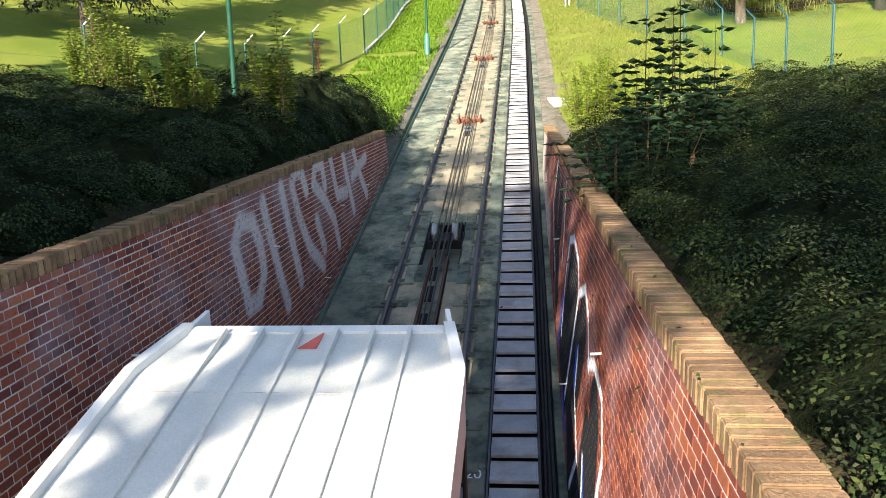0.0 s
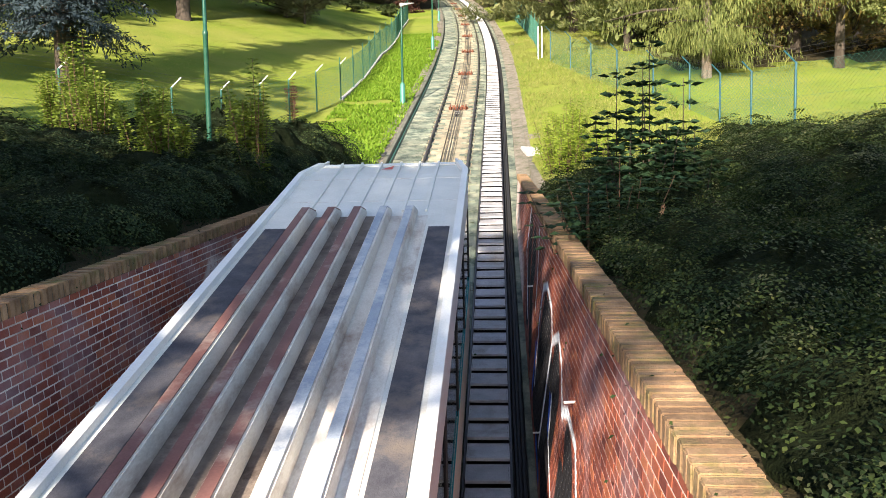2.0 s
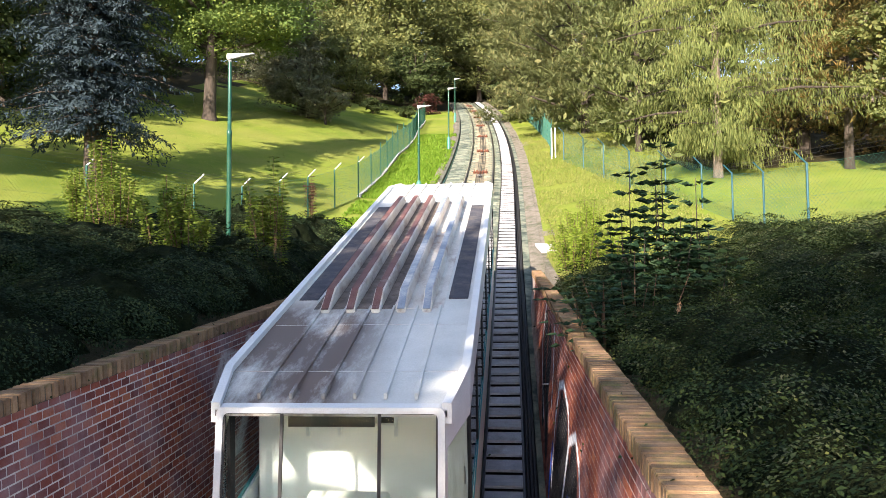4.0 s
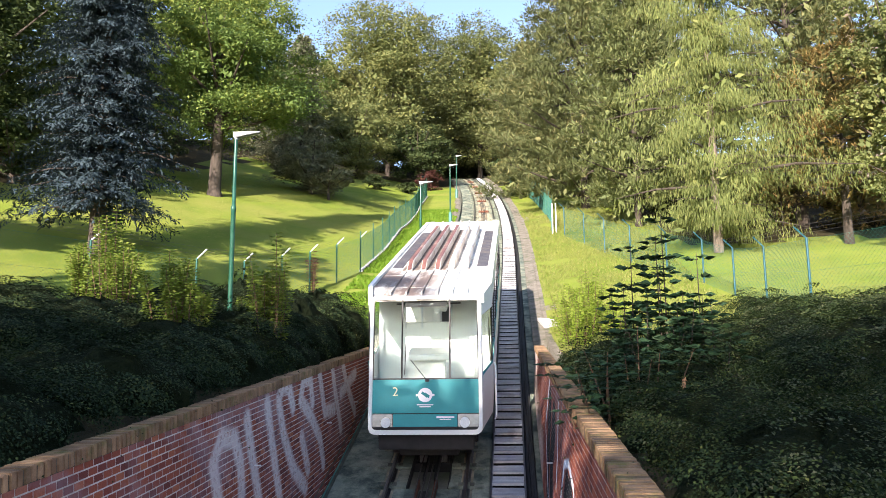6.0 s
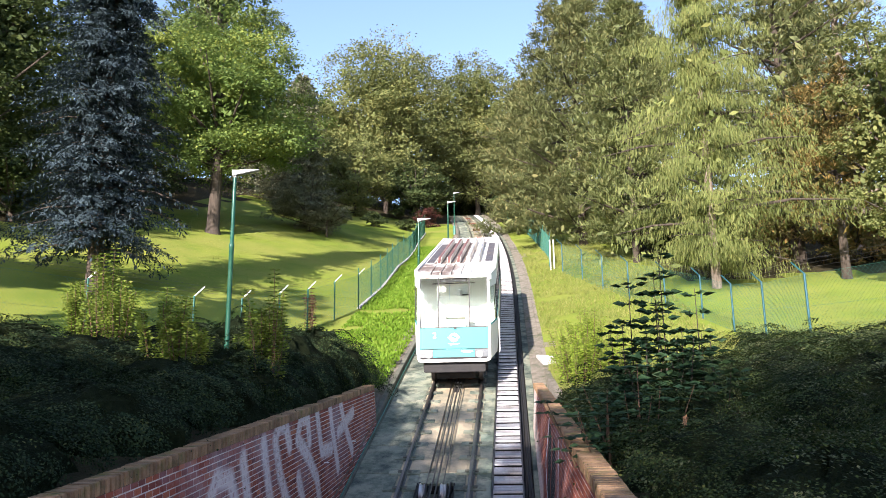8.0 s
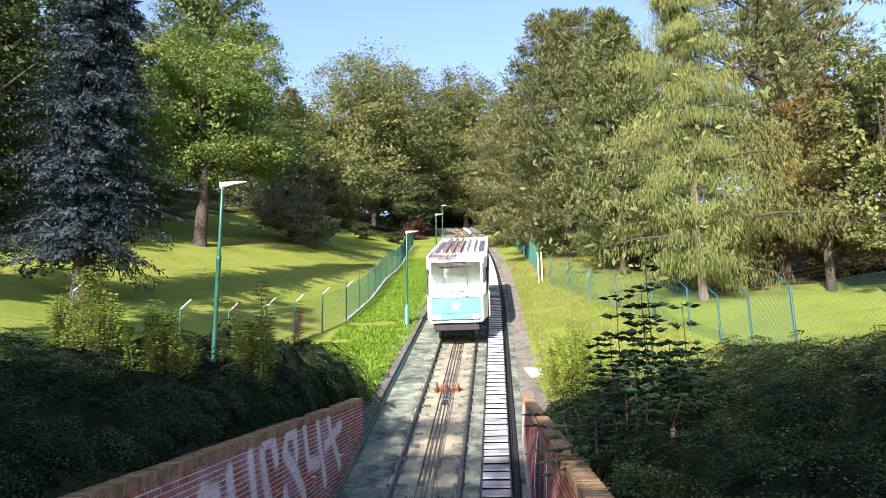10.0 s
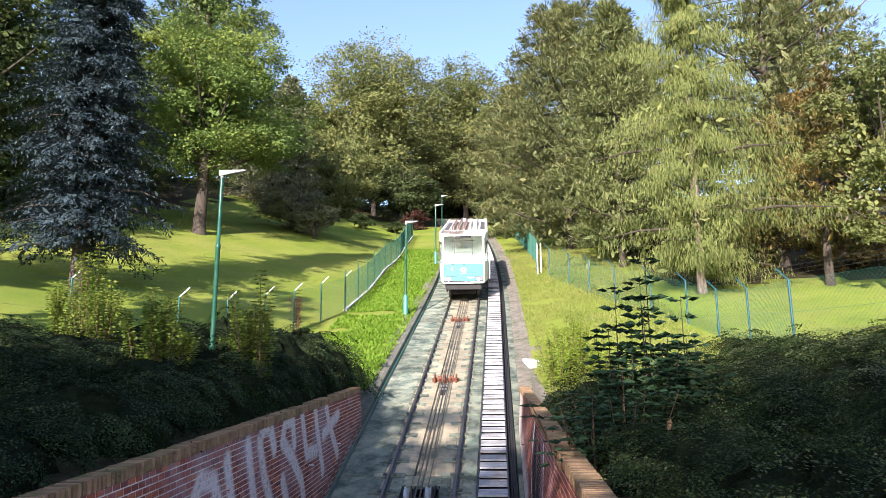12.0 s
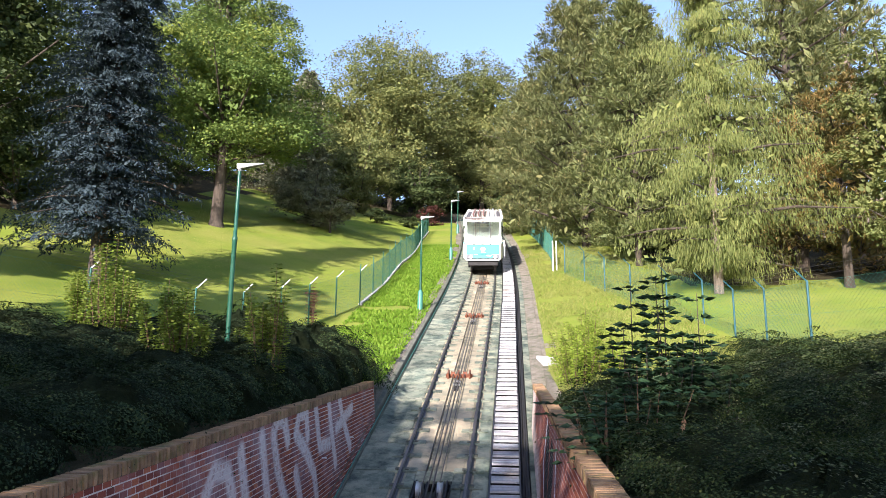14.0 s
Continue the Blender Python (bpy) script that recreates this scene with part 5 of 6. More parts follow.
def leafy_sapling(name, label, x, y, z, h, stems, leaf, mat, spread=0.5, pairs=9, wide=0.9, bare=0.1, bark=M_TWIG, tilt=0.9, lobes=(-0.9, 0.0, 0.9)):
    """Young tree: upright stems with leaves in tiers."""
    root = tagged(empty(name, pose(x, y, z)), label, "sapling")
    P, A, N, Ls = [], [], [], []
    for s in range(stems):
        a = 2 * math.pi * s / stems + RNG.uniform(0, 1)
        r = spread * RNG.uniform(0.2, 1.0) * (s > 0)
        hh = h * (1.0 if s == 0 else RNG.uniform(0.55, 0.92))
        base = np.array([r * math.cos(a) * 0.5, r * math.sin(a) * 0.5, -0.2])
        tip = np.array([r * math.cos(a), r * math.sin(a), hh])
        part("stem", Shape().tube([tuple(base), tuple((base + tip) / 2 + RNG.normal(size=3) * 0.02), tuple(tip)], [0.016, 0.010, 0.004], 6), bark, root, smooth=True)
        for k in range(pairs):
            t = bare + (1 - bare) * (k + 0.5) / pairs
            c = base + (tip - base) * t
            w0 = k * 1.57 + RNG.uniform(-0.4, 0.4)
            for q in range(4 if k > pairs * 0.6 else 3):
                w = w0 + q * (2 * math.pi / 4)
                d = np.array([math.cos(w), math.sin(w), 0.35 - 0.3 * (1 - t)])
                stalk = leaf * RNG.uniform(0.4, 0.9) * (1.3 - 0.6 * t)
                o = c + d * stalk
                for lobe in lobes:
                    cw, sw = math.cos(lobe * wide), math.sin(lobe * wide)
                    dd = np.array([d[0] * cw - d[1] * sw, d[0] * sw + d[1] * cw, d[2] - 0.25])
                    P.append(o)
                    A.append(dd)
                    N.append(np.array([0, -0.3, 1.0]) + RNG.normal(size=3) * tilt)
                    Ls.append(leaf * (1.0 - 0.28 * abs(lobe)) * RNG.uniform(0.85, 1.1))
    Ls = np.array(Ls)
    part("leaves", leaf_mesh("leaves", np.array(P), np.array(A), np.array(N), Ls, Ls * 0.5, mat), None, root, "lobed leaves in tiers")
    return root


gz = bank_z
leafy_sapling("sycamore_sapling", "young dark green sycamore with tiered lobed leaves", 2.05, 10.2, gz(2.05, 10.2) + 0.1, 2.35, 3, 0.19, L_SAP, 0.35, 9, bark=M_BARK, tilt=0.8, lobes=(-0.9, -0.45, 0.0, 0.45, 0.9))
leafy_sapling("sycamore_sapling", "young dark green sycamore with tiered lobed leaves", 1.65, 10.4, gz(1.65, 10.4) + 0.1, 2.0, 3, 0.18, L_SAP, 0.4, 8, bark=M_BARK, tilt=0.8, lobes=(-0.9, -0.45, 0.0, 0.45, 0.9))
leafy_sapling("sycamore_sapling", "young dark green sycamore leaning in the shrubs", 2.6, 10.6, gz(2.6, 10.6) + 0.1, 1.75, 3, 0.18, L_SAP, 0.4, 7, bark=M_BARK, tilt=0.8, lobes=(-0.9, -0.45, 0.0, 0.45, 0.9))
for x, y, h, st in ((1.75, 9.9, 1.2, 4), (2.2, 9.8, 1.3, 4), (2.65, 10.2, 1.1, 4), (1.9, 10.7, 1.4, 4)):
    leafy_sapling("sycamore_sapling", "leafy dark green sycamore shoots among the shrubs", x, y, gz(x, y) + 0.05, h, st, 0.18, L_SAP, 0.6, 8, bark=M_BARK, tilt=0.75, lobes=(-0.9, -0.45, 0.0, 0.45, 0.9))
leafy_sapling("sycamore_sapling", "low sycamore shoots hanging over the coping", 1.05, 8.6, gz(1.3, 8.6) + 0.05, 0.75, 6, 0.14, L_SAP, 0.75, 6, tilt=0.4, lobes=(-0.9, -0.45, 0.0, 0.45, 0.9))
leafy_sapling("sycamore_sapling", "low sycamore shoots hanging over the coping", 1.45, 8.9, gz(1.6, 8.9) + 0.05, 1.0, 6, 0.14, L_SAP, 0.7, 7, tilt=0.4, lobes=(-0.9, -0.45, 0.0, 0.45, 0.9))
for x, y, z, w, mat, lab in ((1.85, 8.40, 6.51, 0.10, M_TWIG_DRY, "dry brown sycamore leaf hanging in the shrubs"), (1.51, 7.60, 6.23, 0.10, M_SLAB, "pale withered sycamore leaf caught in the shrubs")):
    fan = [(0.5 * w * k * math.cos(radians(a)), w * k * math.sin(radians(a))) for a, k in ((-90, 0.5), (-40, 0.35), (-10, 0.8), (25, 0.5), (55, 0.95), (75, 0.6), (92, 1.1), (110, 0.6), (128, 0.95), (155, 0.5), (190, 0.8), (220, 0.35))]
    tagged(new("dry_leaf", Shape().plate([(p, 0.12 * p * p / w, -q) for p, q in fan], (0, 0.002, 0)).mesh("dry_leaf", mat)), lab, "leaf").matrix_basis = pose(x, y, z, 15, 8, 20)
for x, y, h, st in ((-8.75, 15.2, 2.3, 9), (-8.1, 14.4, 1.6, 8), (-6.5, 13.2, 1.6, 8), (-5.9, 13.0, 1.3, 8), (-4.75, 14.2, 2.35, 5), (-4.9, 14.4, 1.7, 6), (-10.0, 16.0, 1.4, 7), (-5.3, 15.0, 1.3, 6)):
    leafy_sapling("ash_sapling", "sunlit yellow-green ash sapling rising out of the shrubs", x, y, gz(x, y) + 0.35, h, st + 3, 0.10, L_ELDER, 0.55, 26, 1.3)
leafy_sapling("purple_sapling", "small purple-leaved bush by the fence", -8.4, 30.0, gz(-8.4, 30.0), 1.8, 8, 0.10, L_RED, 0.5, 12, 1.2)
for x, y, h, st in ((1.9, 21.5, 1.5, 10), (2.3, 23.5, 1.9, 10), (1.7, 19.6, 1.1, 9), (2.8, 21.8, 1.2, 9), (2.6, 26.0, 1.3, 8)):
    leafy_sapling("hornbeam_bush", "bright yellow-green bush on the sunny bank", x, y, gz(x, y), h, st + 6, 0.085, L_LIGHT, 0.9, 24, 1.3)


def tufts(name, label, region, count, length, width, mat, spread=0.5):
    """Blades or small leaves rooted over a stretch of bank."""
    u = RNG.uniform(region[0], region[1], count)
    y = RNG.uniform(region[2], region[3], count)
    keep = np.array([noise.noise((a * 0.6, b * 0.6, 2.0)) for a, b in zip(u, y)]) > -0.35
    u, y = u[keep], y[keep]
    n = len(u)
    pos = np.array([(a + bend(b), b, bank_z(a, b) + 0.01) for a, b in zip(u, y)])
    ax = RNG.normal(size=(n, 3)) * spread + np.array([0, -0.1, 0.8])
    ob = new(name, leaf_mesh(name, pos, ax, unit(n), length * RNG.uniform(0.5, 1.3, n), width, mat))
    tagged(ob, label, "grass", kind="stuff")


tufts("weeds", "bright green weeds covering the bank", (-7.3, -3.95, 20.5, 62), 40000, 0.16, 0.07, L_CLOVER, 0.6)
tufts("grass", "dry yellow-green grass on the bank", (1.15, 7.5, 17, 60), 36000, 0.17, 0.025, L_STRAW, 0.45)
tufts("grass", "mown grass tufts on the lawn", (-24, -7.6, 24, 62), 26000, 0.06, 0.03, L_STRAW, 0.7)
tufts("grass", "mown grass tufts on the lawn", (8, 22, 16, 34), 16000, 0.06, 0.03, L_STRAW, 0.7)


# ---- trees ----
def limbs(root, mat, paths):
    for pts, r0, r1 in paths:
        n = len(pts)
        part("limb", Shape().tube(pts, [r0 + (r1 - r0) * i / (n - 1) for i in range(n)], 7), mat, root, smooth=True)


def broadleaf(name, label, x, y, z, h, r, base, leaves, leaf, mat, bark=M_BARK, trunk=0.35, clumps=60, squash=1.0, lean=(0, 0), top=1.0, shell=True):
    """Deciduous tree: tapered trunk, limbs, and a crown of many leaf clumps with gaps."""
    root = tagged(empty(name, pose(x, y, z)), label, "tree")
    mid = (base + h) / 2
    hz = (h - base) / 2
    part("trunk", Shape().tube([(0, 0, -0.8), (0.02, 0, 0.0), (0, 0.03, 0.5), (lean[0] * 0.3, lean[1] * 0.3, base), (lean[0] * 0.7, 0, mid), (lean[0], lean[1], h * 0.86)],
                               [trunk * 1.5, trunk * 1.3, trunk, trunk * 0.85, trunk * 0.5, 0.04], 12), bark, root, smooth=True)
    d = unit(clumps)
    rr = RNG.uniform(0.25, 1.0, (clumps, 1)) ** 0.4
    C = d * rr * np.array([r, r * squash, hz])
    C[:, :2] *= (1 - (1 - top) * np.clip(C[:, 2:3] / hz, 0, 1))
    C += np.array([lean[0] * 0.6, lean[1] * 0.6, mid])
    size = RNG.uniform(0.14, 0.29, clumps) * r
    paths = []
    for c in C[: min(16, clumps)]:
        q = np.array([lean[0] * 0.4, lean[1] * 0.4, base + (c[2] - base) * 0.45])
        m = (q + c) / 2 + np.array([0, 0, -0.05 * h * 0.2])
        paths.append(([tuple(q), tuple(m), tuple(c)], trunk * 0.32, 0.03))
    limbs(root, bark, paths)
    # every clump is a loose dome of small sprigs, flattened and a little drooping at its rim
    sprigs = 9
    per = max(2, leaves // (clumps * sprigs))
    e = unit(clumps * sprigs)
    e[:, 2] = np.where(e[:, 2] < -0.15, -e[:, 2] * 0.5, e[:, 2])
    big = np.repeat(size, sprigs)[:, None]
    centre = np.repeat(C, sprigs, 0) + e * big * np.array([1.2, 1.2, 0.6]) * RNG.uniform(0.55, 1.05, (len(e), 1))
    centre[:, 2] -= 0.25 * big[:, 0] * (e[:, 0] ** 2 + e[:, 1] ** 2)
    q = RNG.normal(size=(len(e), per, 3)) * np.array([0.25, 0.25, 0.14]) * big[:, None]
    P = (centre[:, None] + q).reshape(-1, 3)
    N = (np.repeat(e[:, None], per, 1) * 0.9 + np.array([0, 0, 0.45]) + RNG.normal(size=q.shape) * 0.45).reshape(-1, 3)
    n = len(P)
    A = RNG.normal(size=(n, 3)) * np.array([0.8, 0.8, 0.35]) + np.repeat(e[:, None], per, 1).reshape(-1, 3) * 0.6 + np.array([0, 0, -0.35])
    l = leaf * RNG.uniform(0.55, 1.15, n)
    m = n // 7
    heart = np.array([lean[0] * 0.6, lean[1] * 0.6, mid])
    pick = RNG.integers(0, clumps, m)
    P = np.concatenate([P, heart + (C[pick] - heart) * RNG.uniform(0.3, 0.82, (m, 1)) + RNG.normal(size=(m, 3)) * size[pick][:, None] * 0.3])
    A, N, l = np.concatenate([A, unit(m)]), np.concatenate([N, unit(m)]), np.concatenate([l, leaf * RNG.uniform(1.5, 2.4, m)])
    part("crown", leaf_mesh("crown", P, A, N, l, l * 0.6, mat), None, root, "leafy crown with gaps")
    return root


def conifer(name, label, x, y, z, h, r, base, mat, whorls=30, per=9, spray=0.32, width=0.13, droop=0.35, hang=0.0, bark=M_BARK, trunk=0.28, steps=16, sub=5, taper=0.85, tuft=False, irregular=0.2, bulge=0.0, sweep=0.0):
    """Needle tree: whorls of limbs carrying sprays; hang makes curtains, tuft makes round needle tufts."""
    root = tagged(empty(name, pose(x, y, z)), label, "tree")
    part("trunk", Shape().tube([(0, 0, -0.8), (0, 0, 0), (0.05, 0.02, h * 0.4), (-0.04, 0.05, h * 0.75), (0, 0, h)], [trunk * 1.4, trunk * 1.1, trunk * 0.8, trunk * 0.4, 0.02], 12), bark, root, smooth=True)
    P, A, N, W, paths = [], [], [], [], []
    for k in range(whorls):
        t = (k + 0.5) / whorls
        z0 = base + (h - base) * t
        reach = r * ((1 - t) ** taper) * (1 + bulge * math.sin(math.pi * t)) + 0.15
        for j in range(per):
            w = 2 * math.pi * (j + 0.37 * k) / per + RNG.uniform(-0.3, 0.3)
            ln = reach * RNG.uniform(1 - irregular * 2, 1 + irregular) * (1 + sweep * max(0.0, math.cos(w)) * (1 - t) ** 4)
            zz = z0 + RNG.uniform(-0.5, 0.5) * (h - base) / whorls
            d = np.array([math.cos(w), math.sin(w), 0.0])
            s = np.linspace(0.12, 1.0, steps)
            pts = d[None] * (s * ln)[:, None]
            pts[:, 2] = zz + 0.22 * ln * s - droop * ln * s ** 2 + 0.12 * ln * s ** 4
            if (j + k) % 3 == 0 and ln > 1.0:
                paths.append(([tuple(pts[0] * 0.3 + np.array([0, 0, zz * 0.7])), tuple(pts[steps // 2]), tuple(pts[-1])], 0.05 * ln / 3 + 0.015, 0.008))
            lat = np.array([-d[1], d[0], 0.0])
            if tuft:
                # rounded tufts of needles along the outer part of the limb
                count = max(2, int(steps * sub / 10 * min(1.0, 0.35 + ln / r)))
                w2 = RNG.uniform(0.25, 1.05, count) ** 0.7
                c = np.stack([np.interp(w2, s, pts[:, i]) for i in range(3)], 1)
                c += lat[None] * (RNG.normal(size=(count, 1)) * (0.10 + 0.20 * ln * (1 - 0.5 * w2[:, None]))) + RNG.normal(size=(count, 3)) * np.array([0.1, 0.1, 0.14])
                q = unit(count * 15).reshape(count, 15, 3)
                q[:, :, 2] = np.abs(q[:, :, 2]) * 0.9 - 0.15
                p = c[:, None] + q * spray * 0.5 * RNG.uniform(0.3, 1.3, (count, 1, 1))
                a = q + d * 0.45 + np.array([0, 0, 0.3])
                P.append(p.reshape(-1, 3))
                A.append(a.reshape(-1, 3))
                N.append((np.array([0, 0, 1.0]) + q * 0.5 + RNG.normal(size=q.shape) * 0.4).reshape(-1, 3))
                W.append(np.full(count * 15, 0.36))
            elif hang:
                for m in range(sub):
                    off = lat[None] * (RNG.normal(size=(steps, 1)) * (0.10 + 0.16 * ln * (1 - 0.55 * s[:, None]))) + RNG.normal(size=(steps, 3)) * 0.05
                    p = pts + off
                    p[:, 2] -= np.abs(off[:, 0]) * 0.25 + RNG.uniform(0, hang, steps) * (0.4 + 0.6 * s)
                    P.append(p)
                    A.append(np.array([0, 0, -1.0])[None] + RNG.normal(size=(steps, 3)) * 0.22 + d[None] * 0.15)
                    N.append(np.array([0, 0, 1.0]) + RNG.normal(size=(steps, 3)) * 0.5)
                    W.append(np.full(steps, 0.62))
            else:
                # flat branchlets hanging to both sides of the limb, feathered with sprays
                for sg in (-1.0, 1.0):
                    br = lat * sg * RNG.uniform(0.5, 1.1, (steps, 1)) + d * 0.75 + np.array([0, 0, -0.5]) + RNG.normal(size=(steps, 3)) * 0.22
                    br /= np.linalg.norm(br, axis=1, keepdims=True)
                    lb = (0.16 + 0.22 * ln * (1 - 0.75 * s))[:, None] * RNG.uniform(0.6, 1.2, (steps, 1))
                    half = max(3, sub // 2)
                    for m in range(half):
                        w2 = (m + 0.5) / half
                        p = pts + br * lb * w2
                        p[:, 2] -= 0.25 * lb[:, 0] * w2 ** 2
                        P.append(p + RNG.normal(size=p.shape) * 0.03)
                        A.append(br + RNG.normal(size=p.shape) * 0.45 + np.array([0, 0, -0.1]))
                        N.append(np.array([0, 0, 1.0]) + d * 0.4 + RNG.normal(size=p.shape) * 0.35)
                        W.append(np.full(steps, 0.8))
            # shaded inner sprays close the crown towards the trunk
            inner = 5
            p = np.stack([np.interp(RNG.uniform(0.12, 0.7, inner), s, pts[:, i]) for i in range(3)], 1) + RNG.normal(size=(inner, 3)) * np.array([0.12, 0.12, 0.2]) * ln * 0.6
            P.append(p)
            A.append(unit(inner) + np.array([0, 0, -0.3]))
            N.append(unit(inner) + d)
            W.append(np.full(inner, -1.0))
    P, A, N, W = np.concatenate(P), np.concatenate(A), np.concatenate(N), np.concatenate(W)
    n = len(P)
    limbs(root, M_BARK if hang else bark, paths[:60])
    l = spray * RNG.uniform(0.7, 1.35, n) * np.where(W < 0, 1.7, 1.0)
    wide = np.where(W < 0, spray * 0.75, width * W)
    part("needles", leaf_mesh("needles", P, A, N, l, wide, mat), None, root, "needle sprays")
    return root


# park side
conifer("blue_spruce", "tall blue spruce with drooping boughs on the lawn", -17.2, 28.4, 11.0, 19.5, 3.0, 2.0, L_SPRUCE, 44, 11, 0.2, 0.085, 0.55, 0, M_BARK, 0.3, 14, 14, 0.6, irregular=0.3, bulge=0.1)
broadleaf("ash_tree", "broad ash tree with yellow-green boughs on the lawn", -20.6, 48.0, 18.0, 16.5, 6.9, 3.4, 52000, 0.22, L_ASH, M_BARK, 0.45, 80, 1.0, (0.4, 0), 0.8)
broadleaf("ash_tree", "tall airy ash tree rising behind the broad one", -23.0, 53.5, 19.8, 23.5, 5.4, 12.0, 26000, 0.22, L_ASH_TOP, M_BARK, 0.32, 46, 1.0, (-0.3, 0), 0.9)
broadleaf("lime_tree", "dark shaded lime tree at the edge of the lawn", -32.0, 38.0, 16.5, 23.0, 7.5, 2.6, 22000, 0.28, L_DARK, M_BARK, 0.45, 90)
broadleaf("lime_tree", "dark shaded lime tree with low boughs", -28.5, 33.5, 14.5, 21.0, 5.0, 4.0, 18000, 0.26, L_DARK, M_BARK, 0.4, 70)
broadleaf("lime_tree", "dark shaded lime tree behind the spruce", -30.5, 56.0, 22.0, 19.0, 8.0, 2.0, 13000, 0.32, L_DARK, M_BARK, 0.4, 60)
broadleaf("linden_bush", "sunlit leafy bush among dark trees", -33.5, 45.0, 18.6, 5.2, 3.2, 0.2, 9000, 0.2, L_ELDER, M_BARK, 0.12, 30)
conifer("grey_conifer", "grey-green columnar conifer at the wood edge", -21.6, 72.0, 25.0, 15.5, 3.4, 0.4, L_GREY, 30, 9, 0.42, 0.18, 0.25, 0, M_BARK, 0.2, 12, 6, 0.5)
broadleaf("willow_bush", "grey-green round bush at the edge of the lawn", -16.6, 58.5, 20.2, 4.9, 3.2, 0.0, 13000, 0.16, L_GREY, M_BARK, 0.1, 40)
broadleaf("willow_bush", "pale grey-green low bush", -14.8, 57.0, 20.0, 2.6, 1.8, 0.0, 6000, 0.14, L_GREY, M_BARK, 0.08, 24)
broadleaf("maple_tree", "broad maple turning yellow-green", -16.5, 95.0, 29.5, 25.5, 10.5, 1.5, 56000, 0.36, L_MAPLE, M_BARK, 0.4, 190, 1.0)
broadleaf("maple_tree", "broad maple turning yellow-green above the line", -4.5, 106.0, 33.0, 24.5, 9.5, 1.0, 50000, 0.36, L_MAPLE, M_BARK, 0.4, 180, 1.0)
broadleaf("maple_tree", "tall maple turning yellow-green in the wood", -27.0, 100.0, 30.0, 23.0, 8.0, 1.0, 26000, 0.42, L_MAPLE, M_BARK, 0.4, 80)
broadleaf("hazel_thicket", "olive thicket at the edge of the wood", -17.5, 80.0, 26.3, 10.5, 5.0, 0.3, 18000, 0.26, L_MAPLE, M_BARK, 0.2, 50)
broadleaf("hazel_thicket", "dark thicket at the edge of the wood", -11.5, 88.0, 28.0, 8.0, 4.5, 0.2, 14000, 0.28, L_DARK, M_BARK, 0.2, 45)
broadleaf("hazel_thicket", "grey-green thicket at the edge of the wood", -25.0, 78.0, 26.3, 9.0, 5.0, 0.2, 14000, 0.26, L_GREY, M_BARK, 0.2, 45)
for x, y, r, hh in ((-14.0, 73.0, 1.3, 1.5), (-9.5, 84.0, 2.0, 2.4), (-11.0, 76.0, 1.2, 1.2), (-20.5, 66.0, 1.8, 2.0)):
    broadleaf("low_bush", "low dark bush at the edge of the lawn", x, y, bank_z(x - bend(y), y), hh, r, 0.0, 3500, 0.16, L_DARK if x < -10 else L_RED, M_BARK, 0.06, 18)
broadleaf("hornbeam_tree", "dark tree over the upper end of the line", -8.5, 122.0, 38.0, 17.0, 7.0, 1.0, 14000, 0.4, L_DARK, M_BARK, 0.3, 50)
broadleaf("hornbeam_tree", "dark tree beside the upper end of the line", 3.5, 108.0, 34.0, 16.0, 6.0, 0.5, 16000, 0.4, L_DARK, M_BARK, 0.3, 50)
for x, y, r, hh in ((-16.0, 118.0, 5.0, 9.0), (-3.0, 118.0, 4.5, 9.0), (-9.5, 128.0, 6.0, 11.0), (-7.6, 111.0, 3.2, 6.0), (-3.6, 112.0, 3.4, 6.5), (-11.6, 111.0, 3.4, 6.5), (-7.0, 117.0, 4.0, 8.0), (0.5, 96.0, 3.2, 7.0), (6.0, 92.0, 3.5, 7.0), (4.5, 82.0, 2.6, 5.0)):
    broadleaf("hazel_thicket", "dark thicket closing the upper end of the line", x, y, rail_z(y) - 0.5, hh, r, -0.5, 4000, 0.46, L_DARK, M_BARK, 0.15, 40)
for k, x in enumerate((-75, -60, -46, -38, -20, 8, 22, 36, 50, 64)):
    broadleaf("forest_tree", "dark wood on the hill behind the park", x, 112 + 7 * (k % 3), 36.0, 21 + 3 * (k % 2), 9.0, 1.0, 4500, 0.64, L_DARK if k % 2 else L_MAPLE, M_BARK, 0.4, 50)
broadleaf("forest_tree", "dark wood beyond the lawn", -44.0, 62.0, 24.0, 22, 9.0, 1.0, 12000, 0.4, L_DARK, M_BARK, 0.4, 50)
broadleaf("forest_tree", "dark wood beyond the lawn", -38.0, 78.0, 28.0, 20, 8.0, 0.5, 12000, 0.4, L_DARK, M_BARK, 0.4, 50)
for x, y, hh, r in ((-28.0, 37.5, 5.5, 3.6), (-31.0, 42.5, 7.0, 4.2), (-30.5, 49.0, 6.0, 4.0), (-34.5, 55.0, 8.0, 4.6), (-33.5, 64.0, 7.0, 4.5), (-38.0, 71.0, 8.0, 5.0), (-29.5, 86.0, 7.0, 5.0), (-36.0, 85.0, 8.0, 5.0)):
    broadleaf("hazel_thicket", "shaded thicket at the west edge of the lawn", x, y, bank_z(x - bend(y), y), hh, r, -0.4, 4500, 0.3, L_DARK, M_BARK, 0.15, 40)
# hill side of the line: pines and a larch
conifer("black_pine", "dense dark-green pine with browning needles", 5.8, 57.0, 17.2, 21.5, 5.6, 1.4, L_PINE, 24, 9, 0.42, 0.20, 0.15, 0, M_BARK, 0.33, 16, 15, 0.42, tuft=True, irregular=0.3, bulge=0.3)
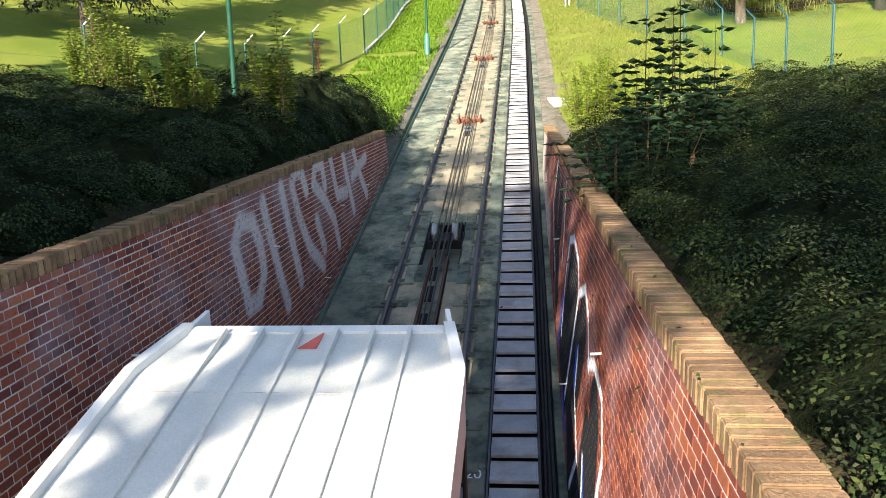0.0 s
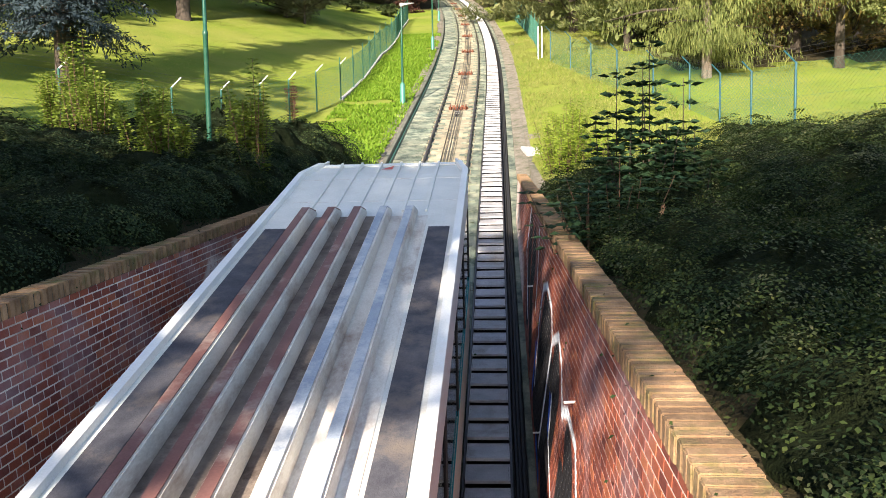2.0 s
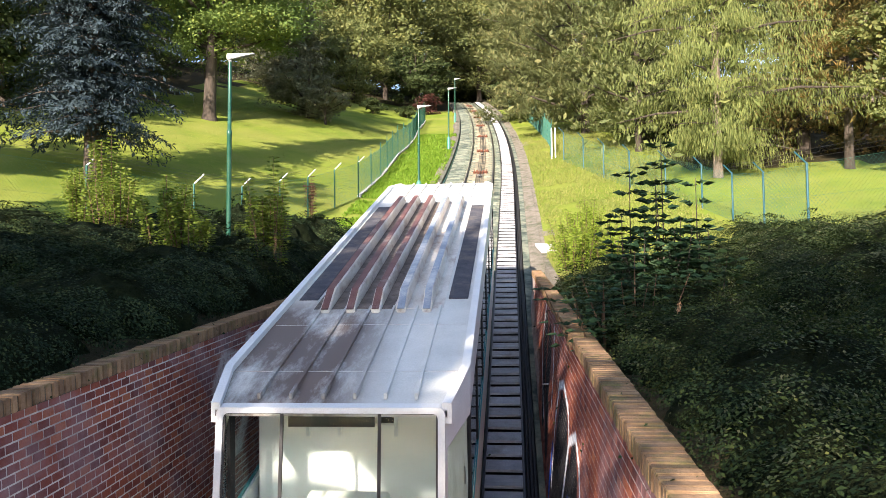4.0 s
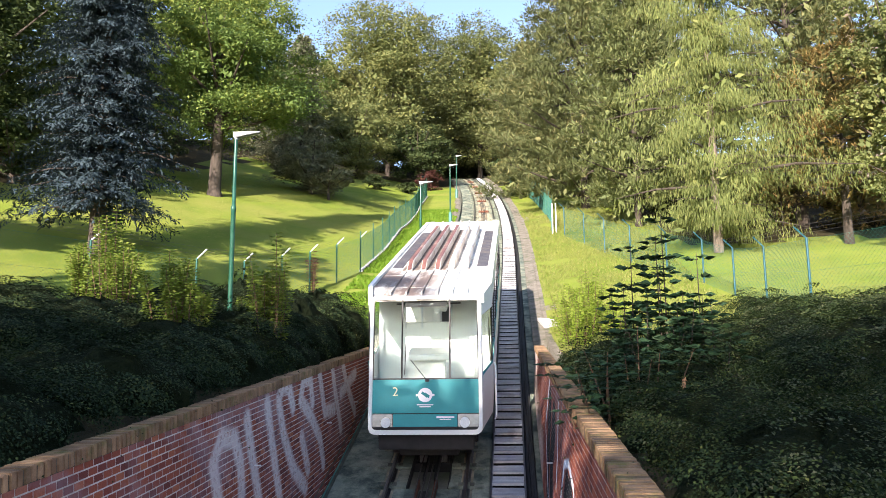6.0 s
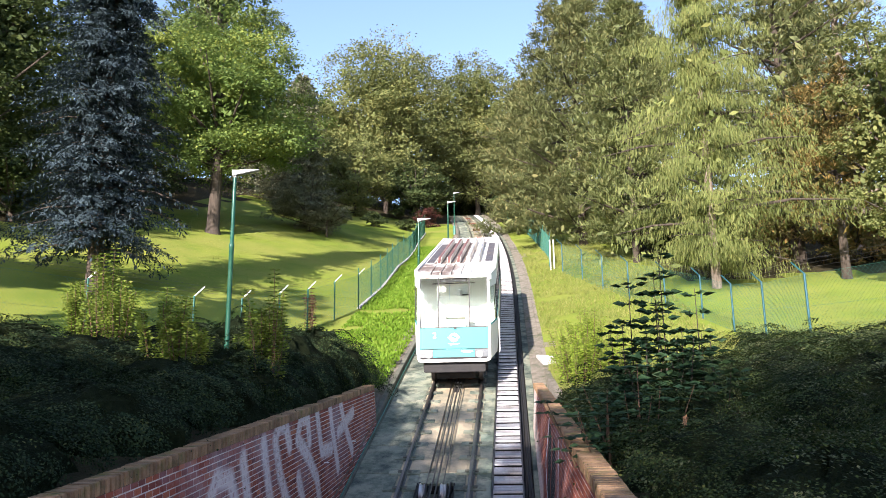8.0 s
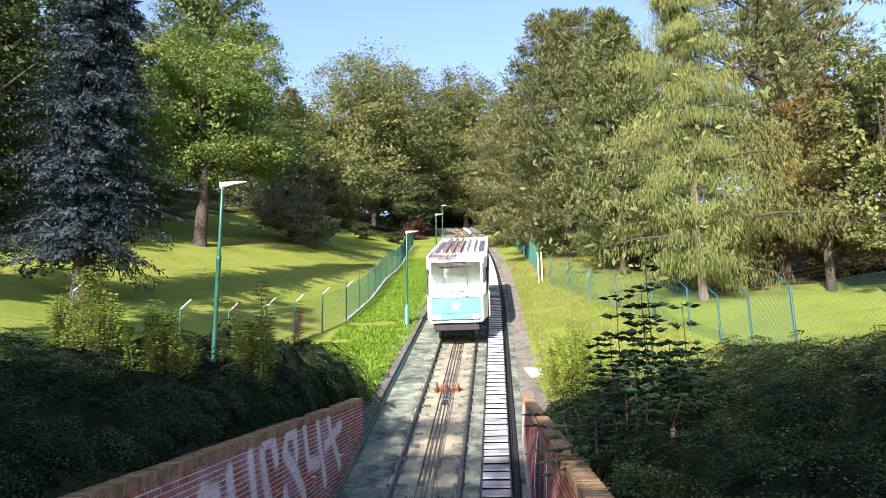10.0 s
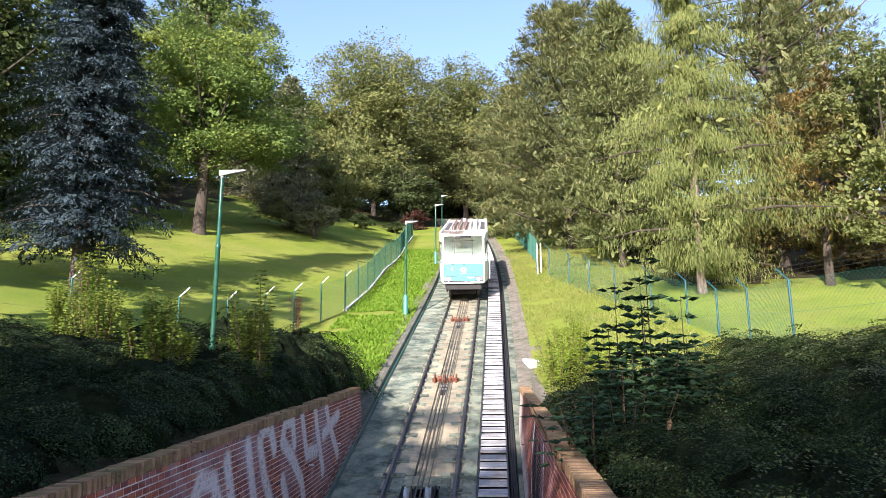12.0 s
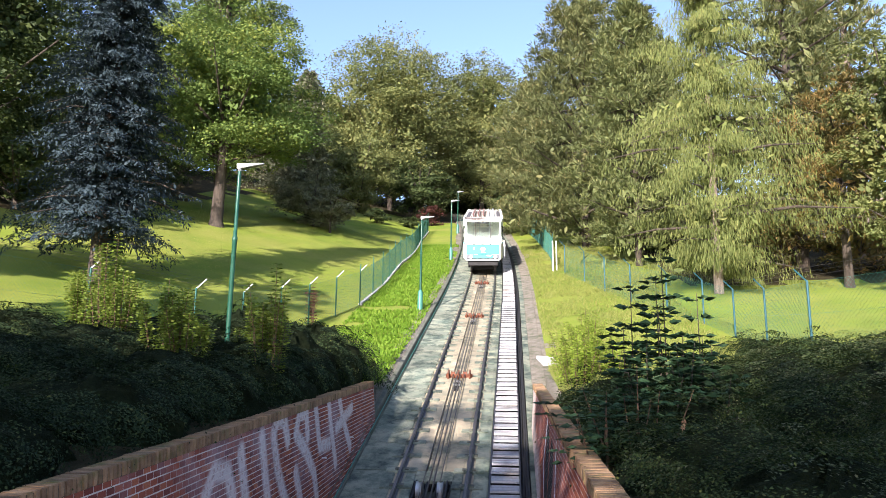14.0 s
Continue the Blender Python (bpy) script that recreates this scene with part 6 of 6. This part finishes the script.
conifer("black_pine", "dense green-brown pine beside the line", 2.0, 72.0, 21.5, 16.5, 4.8, 0.3, L_PINE, 20, 9, 0.46, 0.23, 0.15, 0, M_BARK, 0.28, 14, 14, 0.4, tuft=True, irregular=0.3, bulge=0.3)
conifer("black_pine", "tall pine behind the first row", 12.5, 66.0, 21.0, 22.0, 5.5, 2.0, L_PINE, 22, 8, 0.40, 0.19, 0.15, 0, M_BARK_GREY, 0.3, 14, 10, 0.7, tuft=True, irregular=0.3, bulge=0.2)
conifer("white_pine", "soft light-green pine with layered boughs", 8.0, 46.5, 14.6, 18.5, 3.9, 1.2, L_WPINE, 22, 8, 0.36, 0.19, 0.2, 0, M_BARK, 0.22, 14, 11, 0.5, tuft=True, irregular=0.25, bulge=0.2)
conifer("larch", "weeping yellow-green larch with hanging twigs", 9.9, 36.0, 11.4, 21.0, 4.1, 1.5, L_LARCH, 24, 9, 0.30, 0.045, 0.42, 0.85, M_BARK_GREY, 0.22, 20, 20, 0.62, irregular=0.4, bulge=0.15, sweep=0.9)
conifer("scots_pine", "tall pine with dark open boughs", 16.4, 42.5, 13.4, 23.0, 4.8, 4.5, L_PINE, 18, 8, 0.38, 0.19, 0.12, 0, M_BARK, 0.33, 14, 13, 0.4, tuft=True, irregular=0.35, bulge=0.3)
conifer("scots_pine", "pine with orange-brown dying needles", 16.6, 37.5, 12.6, 10.0, 3.6, 2.2, L_RUSTY, 10, 8, 0.27, 0.16, 0.12, 0, M_BARK, 0.2, 14, 10, 0.4, tuft=True, irregular=0.35, bulge=0.2)
broadleaf("oak_tree", "yellow-brown oak at the edge of the pines", 17.9, 33.5, 12.0, 12.5, 3.0, 1.0, 18000, 0.18, L_MAPLE, M_BARK, 0.2, 50)
conifer("scots_pine", "tall pine in the wood", 22.0, 47.0, 15.0, 23.0, 5.5, 3.0, L_PINE, 18, 7, 0.38, 0.20, 0.12, 0, M_BARK_GREY, 0.33, 12, 9, 0.5, tuft=True, irregular=0.35, bulge=0.3)
for x, y in ((24.0, 58.0), (17.0, 78.0), (30.0, 70.0), (9.0, 86.0), (34.0, 52.0)):
    conifer("scots_pine", "pine deep in the wood", x, y, bank_z(x - bend(y), y), 21.0, 6.0, 1.0, L_PINE, 14, 8, 0.55, 0.2, 0.15, 0, M_BARK_GREY, 0.3, 10, 8, 0.5, tuft=True, bulge=0.3)
for x, y in ((11.5, 50.0), (14.0, 47.5), (9.2, 53.0), (17.5, 52.0), (15.5, 43.0), (18.8, 41.0), (12.6, 44.5), (21.5, 42.5), (24.0, 38.5)):
    broadleaf("undergrowth_bush", "brownish undergrowth below the pines", x, y, bank_z(x - bend(y), y), 3.0, 2.6, 0.0, 4000, 0.2, L_RUSTY if x > 13 else L_DARK, M_BARK, 0.06, 18)
# trees beside the park whose long shadows lie on the lawn
for x, y, hh, r in ((-18.5, 6.0, 19.0, 2.6), (-25.0, 14.0, 15.0, 2.4), (-31.0, 21.0, 17.0, 2.6), (-36.0, 27.0, 18.0, 3.0)):
    broadleaf("poplar_tree", "slender poplar casting a long shadow on the lawn", x, y, bank_z(x, y), hh, r, 2.0, 9000, 0.34, L_DARK, M_BARK, 0.3, 50)
# trees on the near side of the bridge, whose shade lies over the cutting
for x, y, hh, r, cb, leaves in ((-11.8, -13.0, 15.8, 4.7, 5.5, 9000), (-7.4, -14.5, 17.0, 3.8, 8.0, 3800), (-2.2, -16.0, 16.5, 3.2, 9.5, 1900), (-17.5, -10.0, 12.8, 4.8, 4.0, 8000)):
    broadleaf("roadside_tree", "leafy tree shading the cutting from beside the bridge", x, y, bank_z(x, y), hh, r, cb, leaves, 0.34, L_DARK, M_BARK, 0.35, 42)


def motions():
    walk(car, [(t / 2, car_place(car_top(t / 2))) for t in range(29)])


motions()
